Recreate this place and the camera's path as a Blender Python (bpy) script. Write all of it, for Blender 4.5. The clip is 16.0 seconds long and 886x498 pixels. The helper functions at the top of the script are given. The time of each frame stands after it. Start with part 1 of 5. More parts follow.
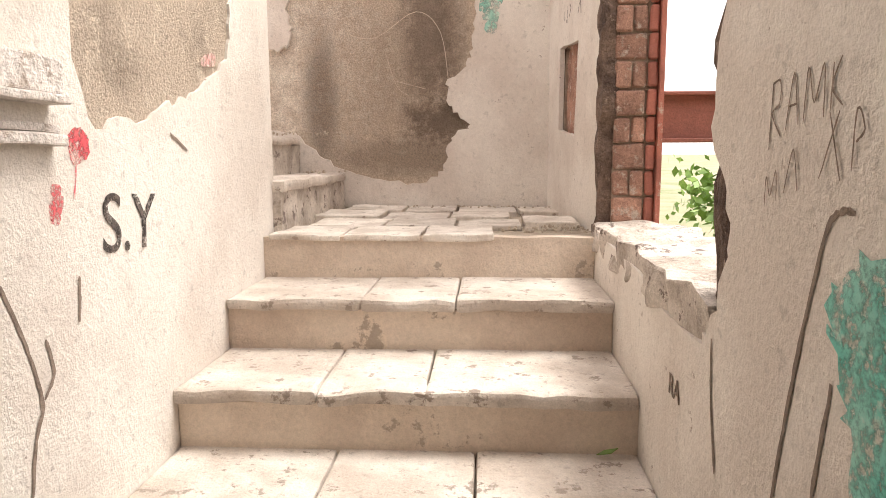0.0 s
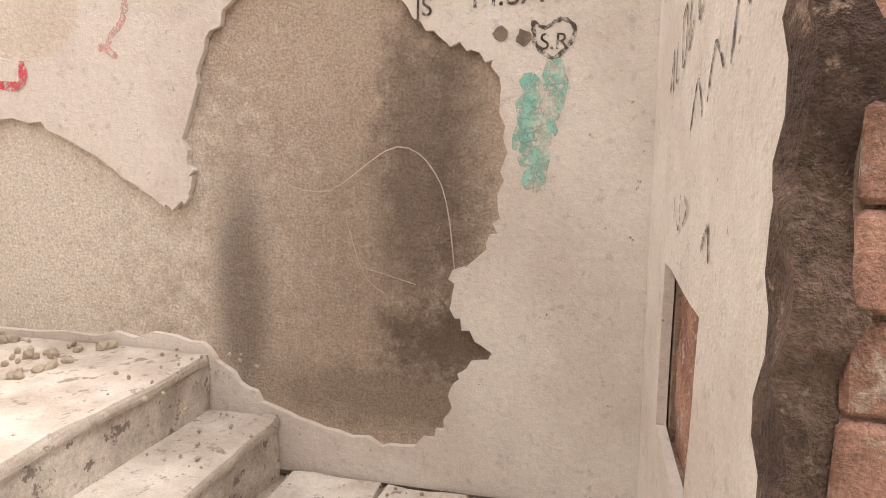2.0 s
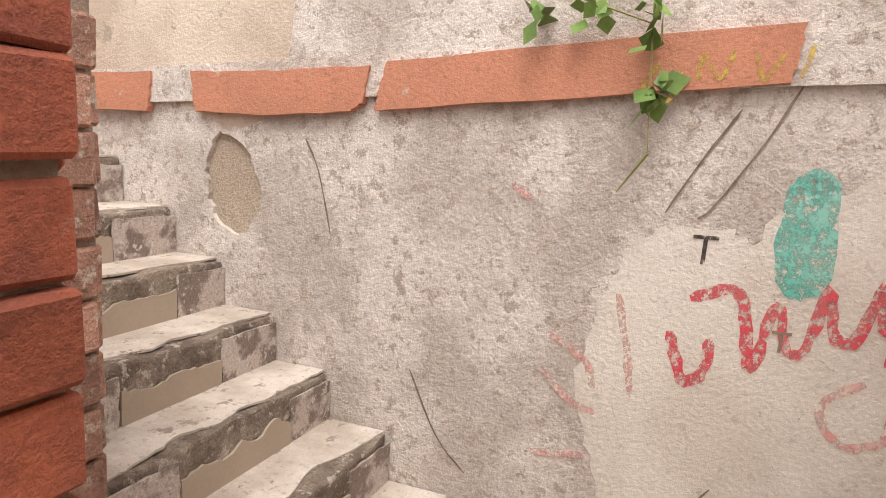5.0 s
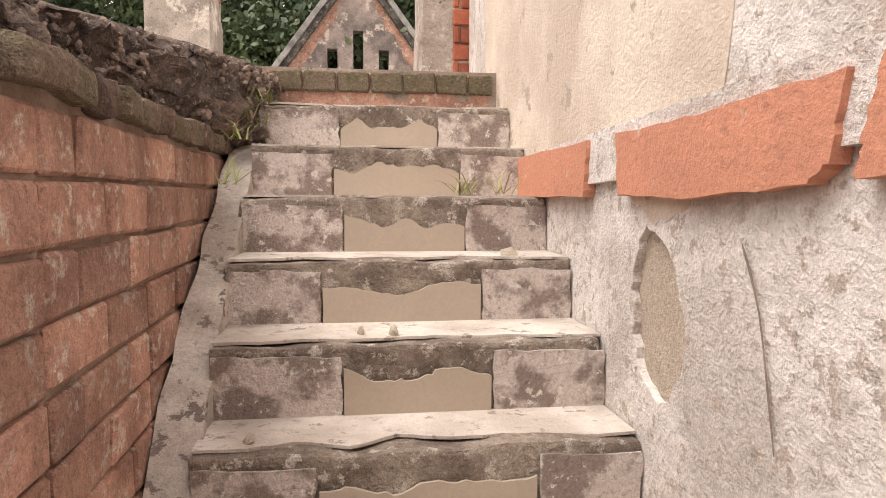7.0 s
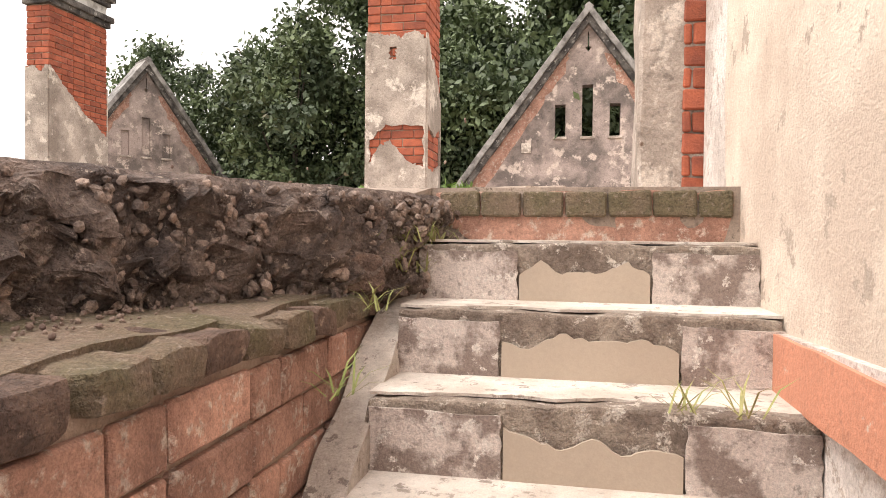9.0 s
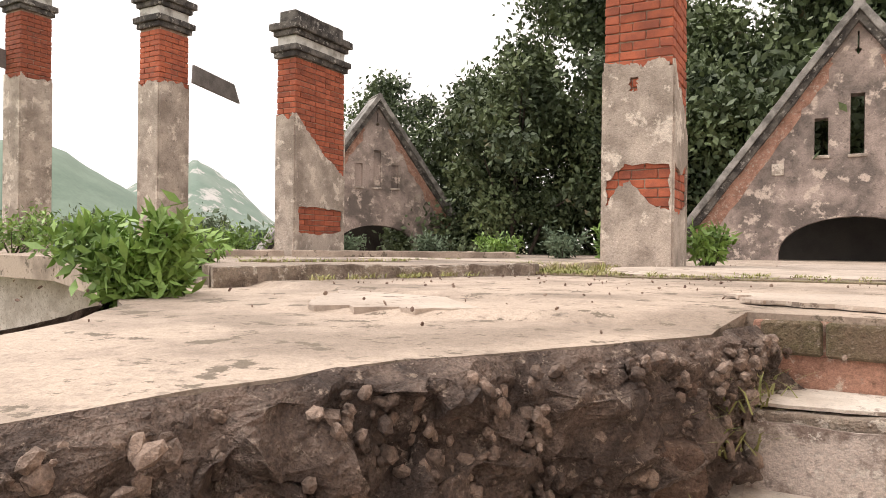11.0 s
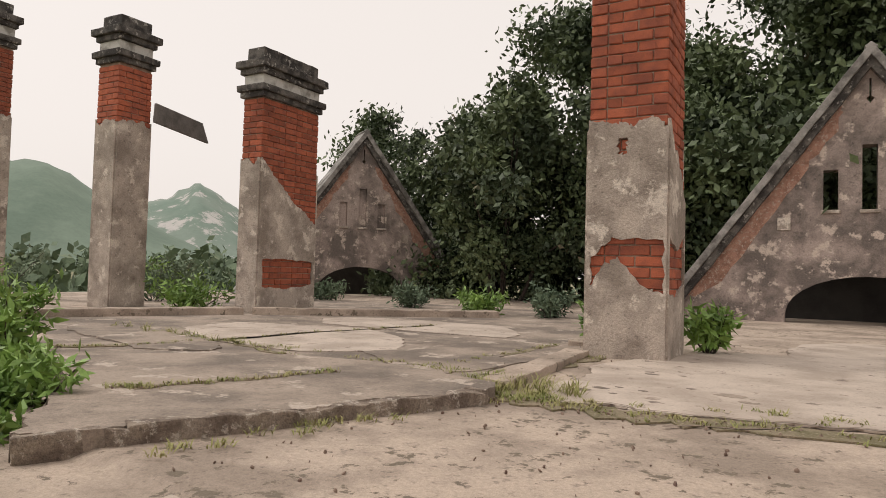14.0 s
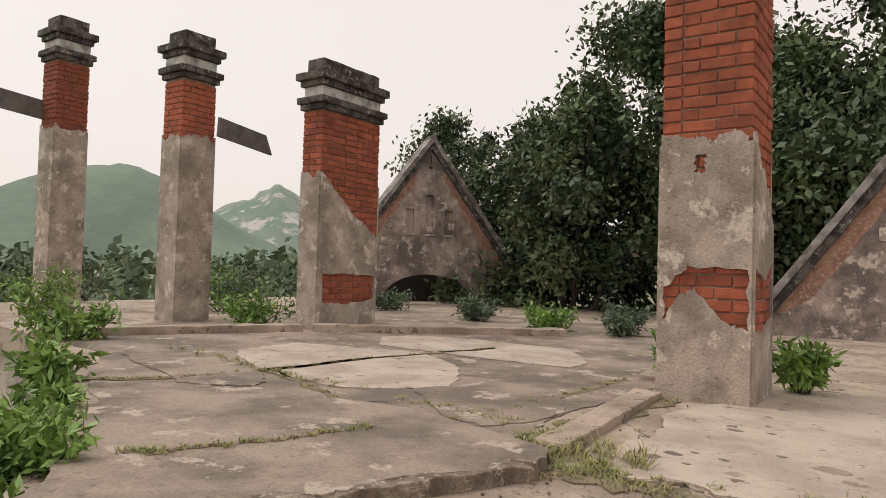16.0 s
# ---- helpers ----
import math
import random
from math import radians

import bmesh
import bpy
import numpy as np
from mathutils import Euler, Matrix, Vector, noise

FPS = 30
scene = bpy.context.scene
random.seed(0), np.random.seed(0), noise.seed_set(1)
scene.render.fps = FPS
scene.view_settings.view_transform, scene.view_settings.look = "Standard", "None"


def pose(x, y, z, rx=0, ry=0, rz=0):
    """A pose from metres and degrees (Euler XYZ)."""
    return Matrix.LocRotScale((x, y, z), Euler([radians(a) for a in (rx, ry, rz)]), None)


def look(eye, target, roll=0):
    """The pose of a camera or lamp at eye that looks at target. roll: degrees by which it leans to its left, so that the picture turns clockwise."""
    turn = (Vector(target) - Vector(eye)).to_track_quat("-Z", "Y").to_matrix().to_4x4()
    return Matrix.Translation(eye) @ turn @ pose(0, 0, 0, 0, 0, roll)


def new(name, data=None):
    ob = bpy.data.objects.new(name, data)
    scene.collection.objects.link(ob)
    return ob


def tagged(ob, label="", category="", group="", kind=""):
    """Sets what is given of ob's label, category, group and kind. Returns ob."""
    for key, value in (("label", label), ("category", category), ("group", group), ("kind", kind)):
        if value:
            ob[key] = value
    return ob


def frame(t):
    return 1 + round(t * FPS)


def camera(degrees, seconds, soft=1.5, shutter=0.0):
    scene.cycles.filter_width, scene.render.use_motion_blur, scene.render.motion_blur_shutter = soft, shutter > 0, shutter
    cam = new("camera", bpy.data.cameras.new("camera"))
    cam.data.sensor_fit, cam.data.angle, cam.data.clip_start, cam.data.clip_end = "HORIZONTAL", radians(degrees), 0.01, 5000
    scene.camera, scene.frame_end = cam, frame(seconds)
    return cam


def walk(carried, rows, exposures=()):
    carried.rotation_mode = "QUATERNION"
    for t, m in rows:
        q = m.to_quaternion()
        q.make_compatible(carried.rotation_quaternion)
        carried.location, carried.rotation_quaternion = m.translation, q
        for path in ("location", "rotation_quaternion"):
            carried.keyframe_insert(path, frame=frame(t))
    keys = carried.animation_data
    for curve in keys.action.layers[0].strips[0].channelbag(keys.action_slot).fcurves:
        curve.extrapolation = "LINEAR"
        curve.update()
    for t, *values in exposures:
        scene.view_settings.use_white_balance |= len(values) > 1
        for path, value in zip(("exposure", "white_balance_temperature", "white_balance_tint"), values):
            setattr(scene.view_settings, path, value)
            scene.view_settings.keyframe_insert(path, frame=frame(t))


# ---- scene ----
cam = camera(66.0, 16.0, soft=0.9)
ROWS = [
    (0.0, 0.241, 0.318, 0.257, 3.51, -7.84, 0.22),
    (0.5, 0.172, 0.767, 0.538, 2.64, -8.98, -0.19),
    (1.0, 0.214, 1.125, 0.688, 2.87, -9.71, -0.34),
    (1.5, 0.411, 1.570, 0.910, 7.90, -9.78, -0.18),
    (2.0, 0.482, 2.020, 0.959, 14.76, -8.81, -0.14),
    (2.5, 0.447, 2.396, 1.160, 26.60, -10.40, -0.90),
    (2.8, 0.426, 2.670, 1.140, 37.50, -7.90, -2.40),
    (3.0, 0.413, 2.894, 1.197, 47.97, -7.27, -2.94),
    (3.5, 0.165, 2.982, 1.280, 63.42, -5.85, -3.07),
    (4.0, -0.189, 3.126, 1.375, 82.96, -6.17, -2.31),
    (4.5, -0.307, 3.249, 1.418, 99.35, -5.54, -2.63),
    (5.0, -0.483, 3.173, 1.593, 112.97, -8.47, -2.65),
    (5.2, -0.525, 3.148, 1.653, 117.55, -9.81, -2.21),
    (7.3, -1.842, 2.780, 1.680, 175.78, -3.46, -0.65),
    (7.5, -1.855, 2.701, 1.721, 176.87, -2.96, -0.72),
    (8.0, -1.836, 2.498, 1.814, 180.56, -2.03, -0.84),
    (8.5, -1.858, 2.374, 1.900, 185.43, -1.41, -0.76),
    (9.0, -1.892, 2.266, 2.017, 191.20, -1.12, -0.57),
    (9.5, -1.781, 2.112, 2.048, 196.55, -0.72, -0.46),
    (10.0, -1.678, 1.995, 2.175, 201.58, -0.55, -0.27),
    (10.2, -1.675, 1.956, 2.206, 203.38, -0.46, -0.06),
    (12.3, -1.406, 1.566, 2.457, 212.66, -0.01, -2.54),
    (12.5, -1.435, 1.457, 2.475, 209.48, 0.64, -2.29),
    (13.0, -1.576, 1.251, 2.577, 205.31, 1.42, -1.21),
    (13.5, -1.560, 1.163, 2.620, 206.77, 1.68, -1.38),
    (14.0, -1.468, 1.065, 2.715, 209.07, 2.12, -1.54),
    (14.5, -1.450, 1.029, 2.761, 212.52, 2.17, -1.34),
    (15.0, -1.535, 0.918, 2.829, 215.32, 2.02, -0.95),
    (15.5, -1.504, 0.819, 2.867, 216.33, 1.89, -1.10),
    (16.0, -1.393, 0.704, 2.926, 215.25, 1.83, -1.63),
]
EXPO = [(0.0, 1.6, 6400, 11), (1.0, 1.4, 6350, 10), (2.0, 1.6, 6320, 10), (2.8, 1.65, 6300, 10), (3.5, 1.5, 6300, 10), (4.5, 0.95, 6400, 11), (5.2, 0.8, 6420, 11),
        (7.5, 1.05, 6400, 12), (10.0, 1.2, 6420, 12), (12.4, 0.02, 6500, 10), (16.0, -0.08, 6500, 10)]
walk(cam, [(t, pose(x, y, z, 90 + p, r, w)) for t, x, y, z, w, p, r in ROWS], EXPO)

# ---- light: a bright overcast sky ----
world = bpy.data.worlds.new("overcast")
scene.world = world
world.use_nodes = True
wn, wl = world.node_tree.nodes, world.node_tree.links
wn.clear()
sky = wn.new("ShaderNodeTexSky")
sky.sky_type, sky.sun_disc = "NISHITA", False
sky.sun_elevation, sky.sun_rotation = radians(52), radians(60)
sky.air_density, sky.dust_density = 1.0, 6.0
hs = wn.new("ShaderNodeHueSaturation")
hs.inputs["Saturation"].default_value = 0.22
warm = wn.new("ShaderNodeMix")
warm.data_type = "RGBA"
warm.inputs["Factor"].default_value = 0.75
warm.inputs["B"].default_value = (11.6, 10.6, 9.9, 1)
bg = wn.new("ShaderNodeBackground")
bg.inputs["Strength"].default_value = 0.1
wo = wn.new("ShaderNodeOutputWorld")
wl.new(sky.outputs["Color"], hs.inputs["Color"])
wl.new(hs.outputs["Color"], warm.inputs["A"])
wl.new(warm.outputs["Result"], bg.inputs["Color"])
wl.new(bg.outputs["Background"], wo.inputs["Surface"])
sun = new("sun", bpy.data.lights.new("sun", "SUN"))
sun.data.energy, sun.data.angle, sun.data.color = 1.2, radians(25), (1.0, 0.94, 0.84)
sun.matrix_world = look((0, 0, 30), (-0.62 * 20 + 0, -0.2 * 20, 4))


# ---- materials ----
def material(name, base, dark, scale=3.0, grain=60.0, rough=0.85, bump=0.3, blend=(0.4, 0.65), spots=None, spot_at=(0.58, 0.66), spot_scale=5.0, rand=0.0, fine=0.35, metal=0.0, bump_dist=0.01, speckle=0.0, pits=0.0, stains=()):
    m = bpy.data.materials.new(name)
    m.use_nodes = True
    n, l = m.node_tree.nodes, m.node_tree.links
    b = n["Principled BSDF"]
    b.inputs["Roughness"].default_value, b.inputs["Metallic"].default_value = rough, metal
    co = n.new("ShaderNodeTexCoord")
    geo = n.new("ShaderNodeNewGeometry")
    pos = geo.outputs["Position"]

    def tex(s, detail=6.0, ro=0.6):
        t = n.new("ShaderNodeTexNoise")
        t.inputs["Scale"].default_value, t.inputs["Detail"].default_value, t.inputs["Roughness"].default_value = s, detail, ro
        l.new(pos, t.inputs["Vector"])
        return t.outputs["Fac"]

    def ramp(src, lo, hi):
        r = n.new("ShaderNodeMapRange")
        r.inputs["From Min"].default_value, r.inputs["From Max"].default_value = lo, hi
        l.new(src, r.inputs["Value"])
        return r.outputs["Result"]

    def mix(fac, a, c):
        x = n.new("ShaderNodeMix")
        x.data_type = "RGBA"
        l.new(fac, x.inputs["Factor"])
        for key, v in (("A", a), ("B", c)):
            if isinstance(v, tuple):
                x.inputs[key].default_value = (*v, 1)
            else:
                l.new(v, x.inputs[key])
        return x.outputs["Result"]
    big, small = tex(scale), tex(grain, 4.0, 0.7)
    col = mix(ramp(big, *blend), base, dark)
    if spots:
        col = mix(ramp(tex(spot_scale, 8.0, 0.7), *spot_at), col, spots)
    for cu, cv, ru, rv, strength, tone in stains:
        # a soft-edged blotch round (cu, cv) in the wall's plane, broken up by grain
        off = n.new("ShaderNodeVectorMath")
        off.operation = "MULTIPLY_ADD"
        off.inputs[1].default_value, off.inputs[2].default_value = (1 / ru, 0, 1 / rv), (-cu / ru, 0, -cv / rv)
        l.new(pos, off.inputs[0])
        size = n.new("ShaderNodeVectorMath")
        size.operation = "LENGTH"
        l.new(off.outputs["Vector"], size.inputs[0])
        wob = n.new("ShaderNodeMath")
        wob.operation = "MULTIPLY_ADD"
        wob.inputs[1].default_value = -1.9
        l.new(tex(16.0, 9.0, 0.8), wob.inputs[0])
        l.new(size.outputs["Value"], wob.inputs[2])
        edge = n.new("ShaderNodeMapRange")
        edge.interpolation_type = "SMOOTHSTEP"
        for key, v in (("From Min", 0.2), ("From Max", -0.65), ("To Min", 0.0), ("To Max", strength)):
            edge.inputs[key].default_value = v
        l.new(wob.outputs["Value"], edge.inputs["Value"])
        col = mix(edge.outputs["Result"], col, tone)
    if pits:
        pit = ramp(tex(grain * 0.45, 3.0, 0.6), 0.60, 0.70)
        soft = n.new("ShaderNodeMath")
        soft.operation = "MULTIPLY"
        soft.inputs[1].default_value = pits
        l.new(pit, soft.inputs[0])
        col = mix(soft.outputs["Value"], col, tuple(0.42 * v for v in dark))
    hsv = n.new("ShaderNodeHueSaturation")
    l.new(col, hsv.inputs["Color"])
    micro = tex(grain * 3.2, 3.0, 0.7)
    both = n.new("ShaderNodeMath")
    both.operation = "ADD"
    l.new(small, both.inputs[0])
    l.new(micro, both.inputs[1])
    val = ramp(both.outputs["Value"], 0.62, 1.38)
    mr = n.new("ShaderNodeMapRange")
    mr.inputs["To Min"].default_value, mr.inputs["To Max"].default_value = 1 - fine, 1 + fine * 0.6
    l.new(val, mr.inputs["Value"])
    out = mr.outputs["Result"]
    if rand:
        oi = n.new("ShaderNodeObjectInfo")
        rr = n.new("ShaderNodeMapRange")
        rr.inputs["To Min"].default_value, rr.inputs["To Max"].default_value = 1 - rand, 1 + rand
        l.new(oi.outputs["Random"], rr.inputs["Value"])
        mu = n.new("ShaderNodeMath")
        mu.operation = "MULTIPLY"
        l.new(out, mu.inputs[0])
        l.new(rr.outputs["Result"], mu.inputs[1])
        out = mu.outputs["Value"]
    l.new(out, hsv.inputs["Value"])
    l.new(hsv.outputs["Color"], b.inputs["Base Color"])
    if speckle:
        l.new(ramp(tex(speckle, 8.0, 0.75), 0.40, 0.56), b.inputs["Alpha"])
    bp = n.new("ShaderNodeBump")
    bp.inputs["Strength"].default_value, bp.inputs["Distance"].default_value = bump, bump_dist
    mm = n.new("ShaderNodeMath")
    mm.operation = "ADD"
    l.new(big, mm.inputs[0])
    low = n.new("ShaderNodeMath")
    low.operation = "MULTIPLY_ADD"
    low.inputs[1].default_value = 0.1
    l.new(micro, low.inputs[0])
    l.new(small, low.inputs[2])
    l.new(low.outputs["Value"], mm.inputs[1])
    l.new(mm.outputs["Value"], bp.inputs["Height"])
    l.new(bp.outputs["Normal"], b.inputs["Normal"])
    return m


PLASTER = material("lime_plaster", (0.79, 0.735, 0.67), (0.68, 0.61, 0.545), 2.6, 75, 0.82, 0.6, (0.42, 0.6), (0.4, 0.33, 0.28), (0.66, 0.68), 24.0, fine=0.15, pits=0.3)
PLASTER_OLD = material("stained_plaster", (0.78, 0.715, 0.665), (0.58, 0.515, 0.465), 3.0, 60, 0.9, 1.0, (0.42, 0.58), (0.5, 0.42, 0.36), (0.555, 0.59), 23.0, fine=0.36, pits=0.4)
DAMP = (0.16, 0.115, 0.085)
CEMENT = material("bare_cement_render", (0.58, 0.475, 0.375), (0.3, 0.235, 0.18), 2.2, 110, 0.97, 1.0, (0.48, 0.66), (0.66, 0.56, 0.45), (0.54, 0.62), 14.0, fine=0.5, bump_dist=0.01, pits=0.4)
CEMENT_NORTH = material("stained_cement_render", (0.6, 0.49, 0.385), (0.5, 0.4, 0.31), 2.2, 120, 0.97, 1.0, (0.42, 0.66), (0.66, 0.555, 0.445), (0.56, 0.66), 14.0, fine=0.55, bump_dist=0.01, pits=0.4,
                        stains=((-1.6, 0.72, 1.3, 0.8, 1.0, (0.93, 0.86, 0.75)), (-0.04, 0.9, 0.16, 0.55, 0.7, DAMP), (0.07, 0.92, 0.1, 0.5, 0.45, DAMP), (0.03, 0.42, 0.24, 0.13, 0.85, DAMP), (-0.12, 0.25, 0.5, 0.13, 0.5, DAMP),
                                (-0.58, 0.55, 0.11, 0.4, 0.65, DAMP), (-0.15, 0.7, 0.35, 0.4, 0.25, DAMP)))
UNDERCOAT = material("pale_undercoat", (0.8, 0.72, 0.62), (0.72, 0.63, 0.53), 2.4, 90, 0.9, 0.8, (0.42, 0.6), fine=0.26, pits=0.3)
UNDER = material("cream_undercoat", (0.74, 0.63, 0.52), (0.57, 0.46, 0.37), 2.4, 80, 0.9, 0.7, (0.42, 0.6), (0.43, 0.35, 0.28), (0.595, 0.625), 6, fine=0.2)
ORANGE = material("orange_paint", (0.6, 0.26, 0.16), (0.5, 0.22, 0.135), 4, 70, 0.75, 0.5, (0.4, 0.7), (0.55, 0.43, 0.34), (0.63, 0.67), 9.0, fine=0.24, pits=0.3)
BRICK = material("red_brick", (0.4, 0.11, 0.055), (0.26, 0.075, 0.045), 9, 120, 0.9, 0.6, (0.4, 0.65), (0.32, 0.2, 0.15), (0.64, 0.74), 16, 0.22, 0.3, pits=0.3)
BRICK_WORN = material("weathered_brick", (0.53, 0.3, 0.22), (0.34, 0.185, 0.135), 8, 90, 0.95, 1.0, (0.4, 0.6), (0.6, 0.48, 0.395), (0.54, 0.62), 24, 0.26, 0.5, bump_dist=0.01, pits=0.4)
BRICK_PAINT = material("painted_brick", (0.4, 0.14, 0.1), (0.3, 0.11, 0.08), 8, 110, 0.85, 0.5, (0.4, 0.65), (0.45, 0.35, 0.28), (0.6, 0.68), 18, 0.15, 0.25, pits=0.3)
MORTAR = material("lime_mortar", (0.4, 0.3, 0.23), (0.26, 0.18, 0.135), 12, 120, 0.95, 0.8, fine=0.3, pits=0.4)
STEP = material("worn_step_cement", (0.66, 0.59, 0.52), (0.42, 0.355, 0.3), 6, 80, 0.9, 0.8, (0.42, 0.6), (0.22, 0.175, 0.15), (0.57, 0.6), 15.0, fine=0.32, pits=0.4)
STEP_ROUGH = material("broken_step_edge", (0.46, 0.375, 0.3), (0.23, 0.175, 0.14), 10, 90, 0.97, 1.0, (0.38, 0.6), (0.66, 0.58, 0.5), (0.55, 0.6), 18.0, fine=0.5, bump_dist=0.02, pits=0.5)
STEP_TOP = material("pale_step_top", (0.72, 0.65, 0.58), (0.52, 0.445, 0.38), 5, 80, 0.88, 0.7, (0.4, 0.6), (0.33, 0.27, 0.225), (0.58, 0.62), 17.0, fine=0.26, pits=0.4)
RISER = material("flaking_whitewash", (0.68, 0.585, 0.525), (0.31, 0.24, 0.205), 9, 110, 0.93, 1.0, (0.46, 0.55), (0.75, 0.68, 0.615), (0.57, 0.61), 26, fine=0.42, pits=0.5)
ARRIS = material("dark_broken_masonry", (0.26, 0.17, 0.125), (0.12, 0.075, 0.058), 7, 70, 0.97, 1.0, (0.4, 0.6), (0.42, 0.3, 0.23), (0.58, 0.64), 20, fine=0.6, bump_dist=0.03, pits=0.5)
PANEL = material("smooth_riser_cement", (0.45, 0.37, 0.29), (0.39, 0.32, 0.25), 2, 80, 0.7, 0.12, (0.4, 0.65), fine=0.1)
TILE = material("stone_floor_tile", (0.76, 0.695, 0.62), (0.57, 0.5, 0.43), 7, 70, 0.7, 0.6, (0.42, 0.6), (0.36, 0.29, 0.24), (0.6, 0.635), 17, 0.1, 0.22, pits=0.4)
DUST = material("dusty_bed", (0.56, 0.48, 0.38), (0.38, 0.31, 0.24), 8, 120, 0.95, 0.7, (0.4, 0.65), (0.3, 0.3, 0.16), (0.64, 0.72), 5, fine=0.3)
RUBBLE = material("dark_lime_concrete", (0.26, 0.19, 0.155), (0.09, 0.064, 0.054), 9, 70, 0.97, 1.0, (0.38, 0.62), (0.4, 0.315, 0.255), (0.575, 0.63), 38, fine=0.65, bump_dist=0.03, pits=0.4)
PEBBLE = material("aggregate_stone", (0.3, 0.22, 0.17), (0.17, 0.11, 0.09), 20, 120, 0.95, 0.6, rand=0.0, fine=0.35)
EDGE_STONE = material("bedded_brown_stone", (0.36, 0.265, 0.21), (0.12, 0.088, 0.073), 14, 90, 0.95, 0.9, (0.4, 0.58), (0.42, 0.32, 0.26), (0.6, 0.66), 22, fine=0.5, pits=0.4)
MOSS = material("mossy_brick_top", (0.26, 0.185, 0.13), (0.185, 0.15, 0.085), 6, 80, 0.97, 1.0, (0.4, 0.6), (0.38, 0.3, 0.23), (0.56, 0.66), 60, fine=0.6, bump_dist=0.025, pits=0.3)
DECK = material("terrace_concrete", (0.49, 0.395, 0.32), (0.3, 0.238, 0.19), 2.2, 60, 0.85, 0.55, (0.42, 0.6), (0.17, 0.135, 0.1), (0.58, 0.605), 9.0, fine=0.34, bump_dist=0.012, pits=0.5)
OLD_DECK = material("dark_old_concrete", (0.36, 0.29, 0.235), (0.18, 0.145, 0.118), 1.7, 60, 0.85, 0.7, (0.4, 0.6), (0.48, 0.4, 0.335), (0.57, 0.6), 3.2, fine=0.42, bump_dist=0.01, pits=0.4)
SCREED = material("pale_screed", (0.54, 0.455, 0.385), (0.39, 0.32, 0.265), 2.6, 60, 0.8, 0.5, (0.4, 0.62), (0.2, 0.155, 0.125), (0.61, 0.635), 9, fine=0.24, pits=0.4)
EARTH = material("mossy_grit", (0.3, 0.24, 0.165), (0.19, 0.165, 0.09), 7, 90, 0.97, 0.8, (0.4, 0.6), (0.4, 0.33, 0.25), (0.57, 0.63), 40, fine=0.55, pits=0.5)
CAP = material("blackened_stone", (0.16, 0.145, 0.13), (0.045, 0.04, 0.038), 6, 60, 0.96, 1.0, (0.4, 0.58), (0.38, 0.36, 0.33), (0.58, 0.62), 14, fine=0.4, pits=0.4)
WHITEBAND = material("whitewashed_band", (0.62, 0.6, 0.56), (0.3, 0.28, 0.25), 5, 80, 0.9, 0.4, (0.45, 0.62), (0.12, 0.1, 0.09), (0.6, 0.68), 7, fine=0.2)
STACK = material("chimney_plaster", (0.52, 0.44, 0.375), (0.29, 0.24, 0.2), 2.8, 50, 0.92, 1.0, (0.4, 0.6), (0.68, 0.6, 0.52), (0.545, 0.6), 4.5, fine=0.4, pits=0.5)
GABLE = material("gable_plaster", (0.43, 0.345, 0.305), (0.17, 0.14, 0.125), 1.8, 40, 0.94, 0.9, (0.4, 0.58), (0.6, 0.5, 0.43), (0.555, 0.61), 4.4, fine=0.4, pits=0.5)
VERGE = material("grey_verge_board", (0.34, 0.32, 0.3), (0.13, 0.12, 0.11), 5, 60, 0.9, 0.5, (0.4, 0.6), fine=0.3)
# near-black colour that stands in for shade inside the gable arches
ARCH_SHADE = material("arch_shade", (0.05, 0.045, 0.04), (0.03, 0.026, 0.024), 3, 50, 0.95, 0.3)
RED = material("red_spray_paint", (0.7, 0.07, 0.1), (0.6, 0.12, 0.13), 14, 160, 0.7, 0.1, (0.45, 0.62), (0.74, 0.52, 0.46), (0.54, 0.62), 30, fine=0.15, speckle=45.0)
PINK = material("faded_red_spray", (0.72, 0.34, 0.32), (0.74, 0.5, 0.45), 14, 160, 0.7, 0.1, (0.42, 0.6), (0.75, 0.66, 0.58), (0.5, 0.6), 34, fine=0.12, speckle=38.0)
TEAL = material("teal_spray_paint", (0.16, 0.53, 0.45), (0.3, 0.6, 0.52), 9, 140, 0.7, 0.1, (0.4, 0.6), (0.6, 0.68, 0.6), (0.57, 0.66), 24, fine=0.12, speckle=40.0)
TEAL_FAINT = material("brushed_green_wash", (0.24, 0.56, 0.47), (0.42, 0.64, 0.55), 9, 140, 0.7, 0.1, (0.4, 0.6), (0.66, 0.7, 0.62), (0.5, 0.6), 18, fine=0.15, speckle=22.0)
SCRATCH = material("charcoal_scratch", (0.07, 0.055, 0.05), (0.18, 0.14, 0.12), 24, 140, 0.95, 0.4, (0.45, 0.62), fine=0.3, speckle=60.0)
CRACK = material("crack_shadow_dirt", (0.2, 0.15, 0.12), (0.3, 0.23, 0.18), 20, 120, 0.95, 0.4)
YELLOW = material("yellow_paint", (0.62, 0.48, 0.08), (0.6, 0.36, 0.12), 18, 140, 0.7, 0.1, speckle=50.0)
STEEL = material("red_oxide_steel", (0.33, 0.12, 0.085), (0.22, 0.085, 0.06), 4, 70, 0.6, 0.2, metal=0.0)
TIN = material("weathered_board", (0.2, 0.18, 0.17), (0.12, 0.11, 0.1), 5, 60, 0.8, 0.4)
WOOD = material("grey_timber", (0.3, 0.27, 0.24), (0.18, 0.16, 0.14), 8, 60, 0.9, 0.4)
BARK = material("dark_bark", (0.09, 0.07, 0.055), (0.045, 0.035, 0.03), 7, 50, 0.95, 0.9)
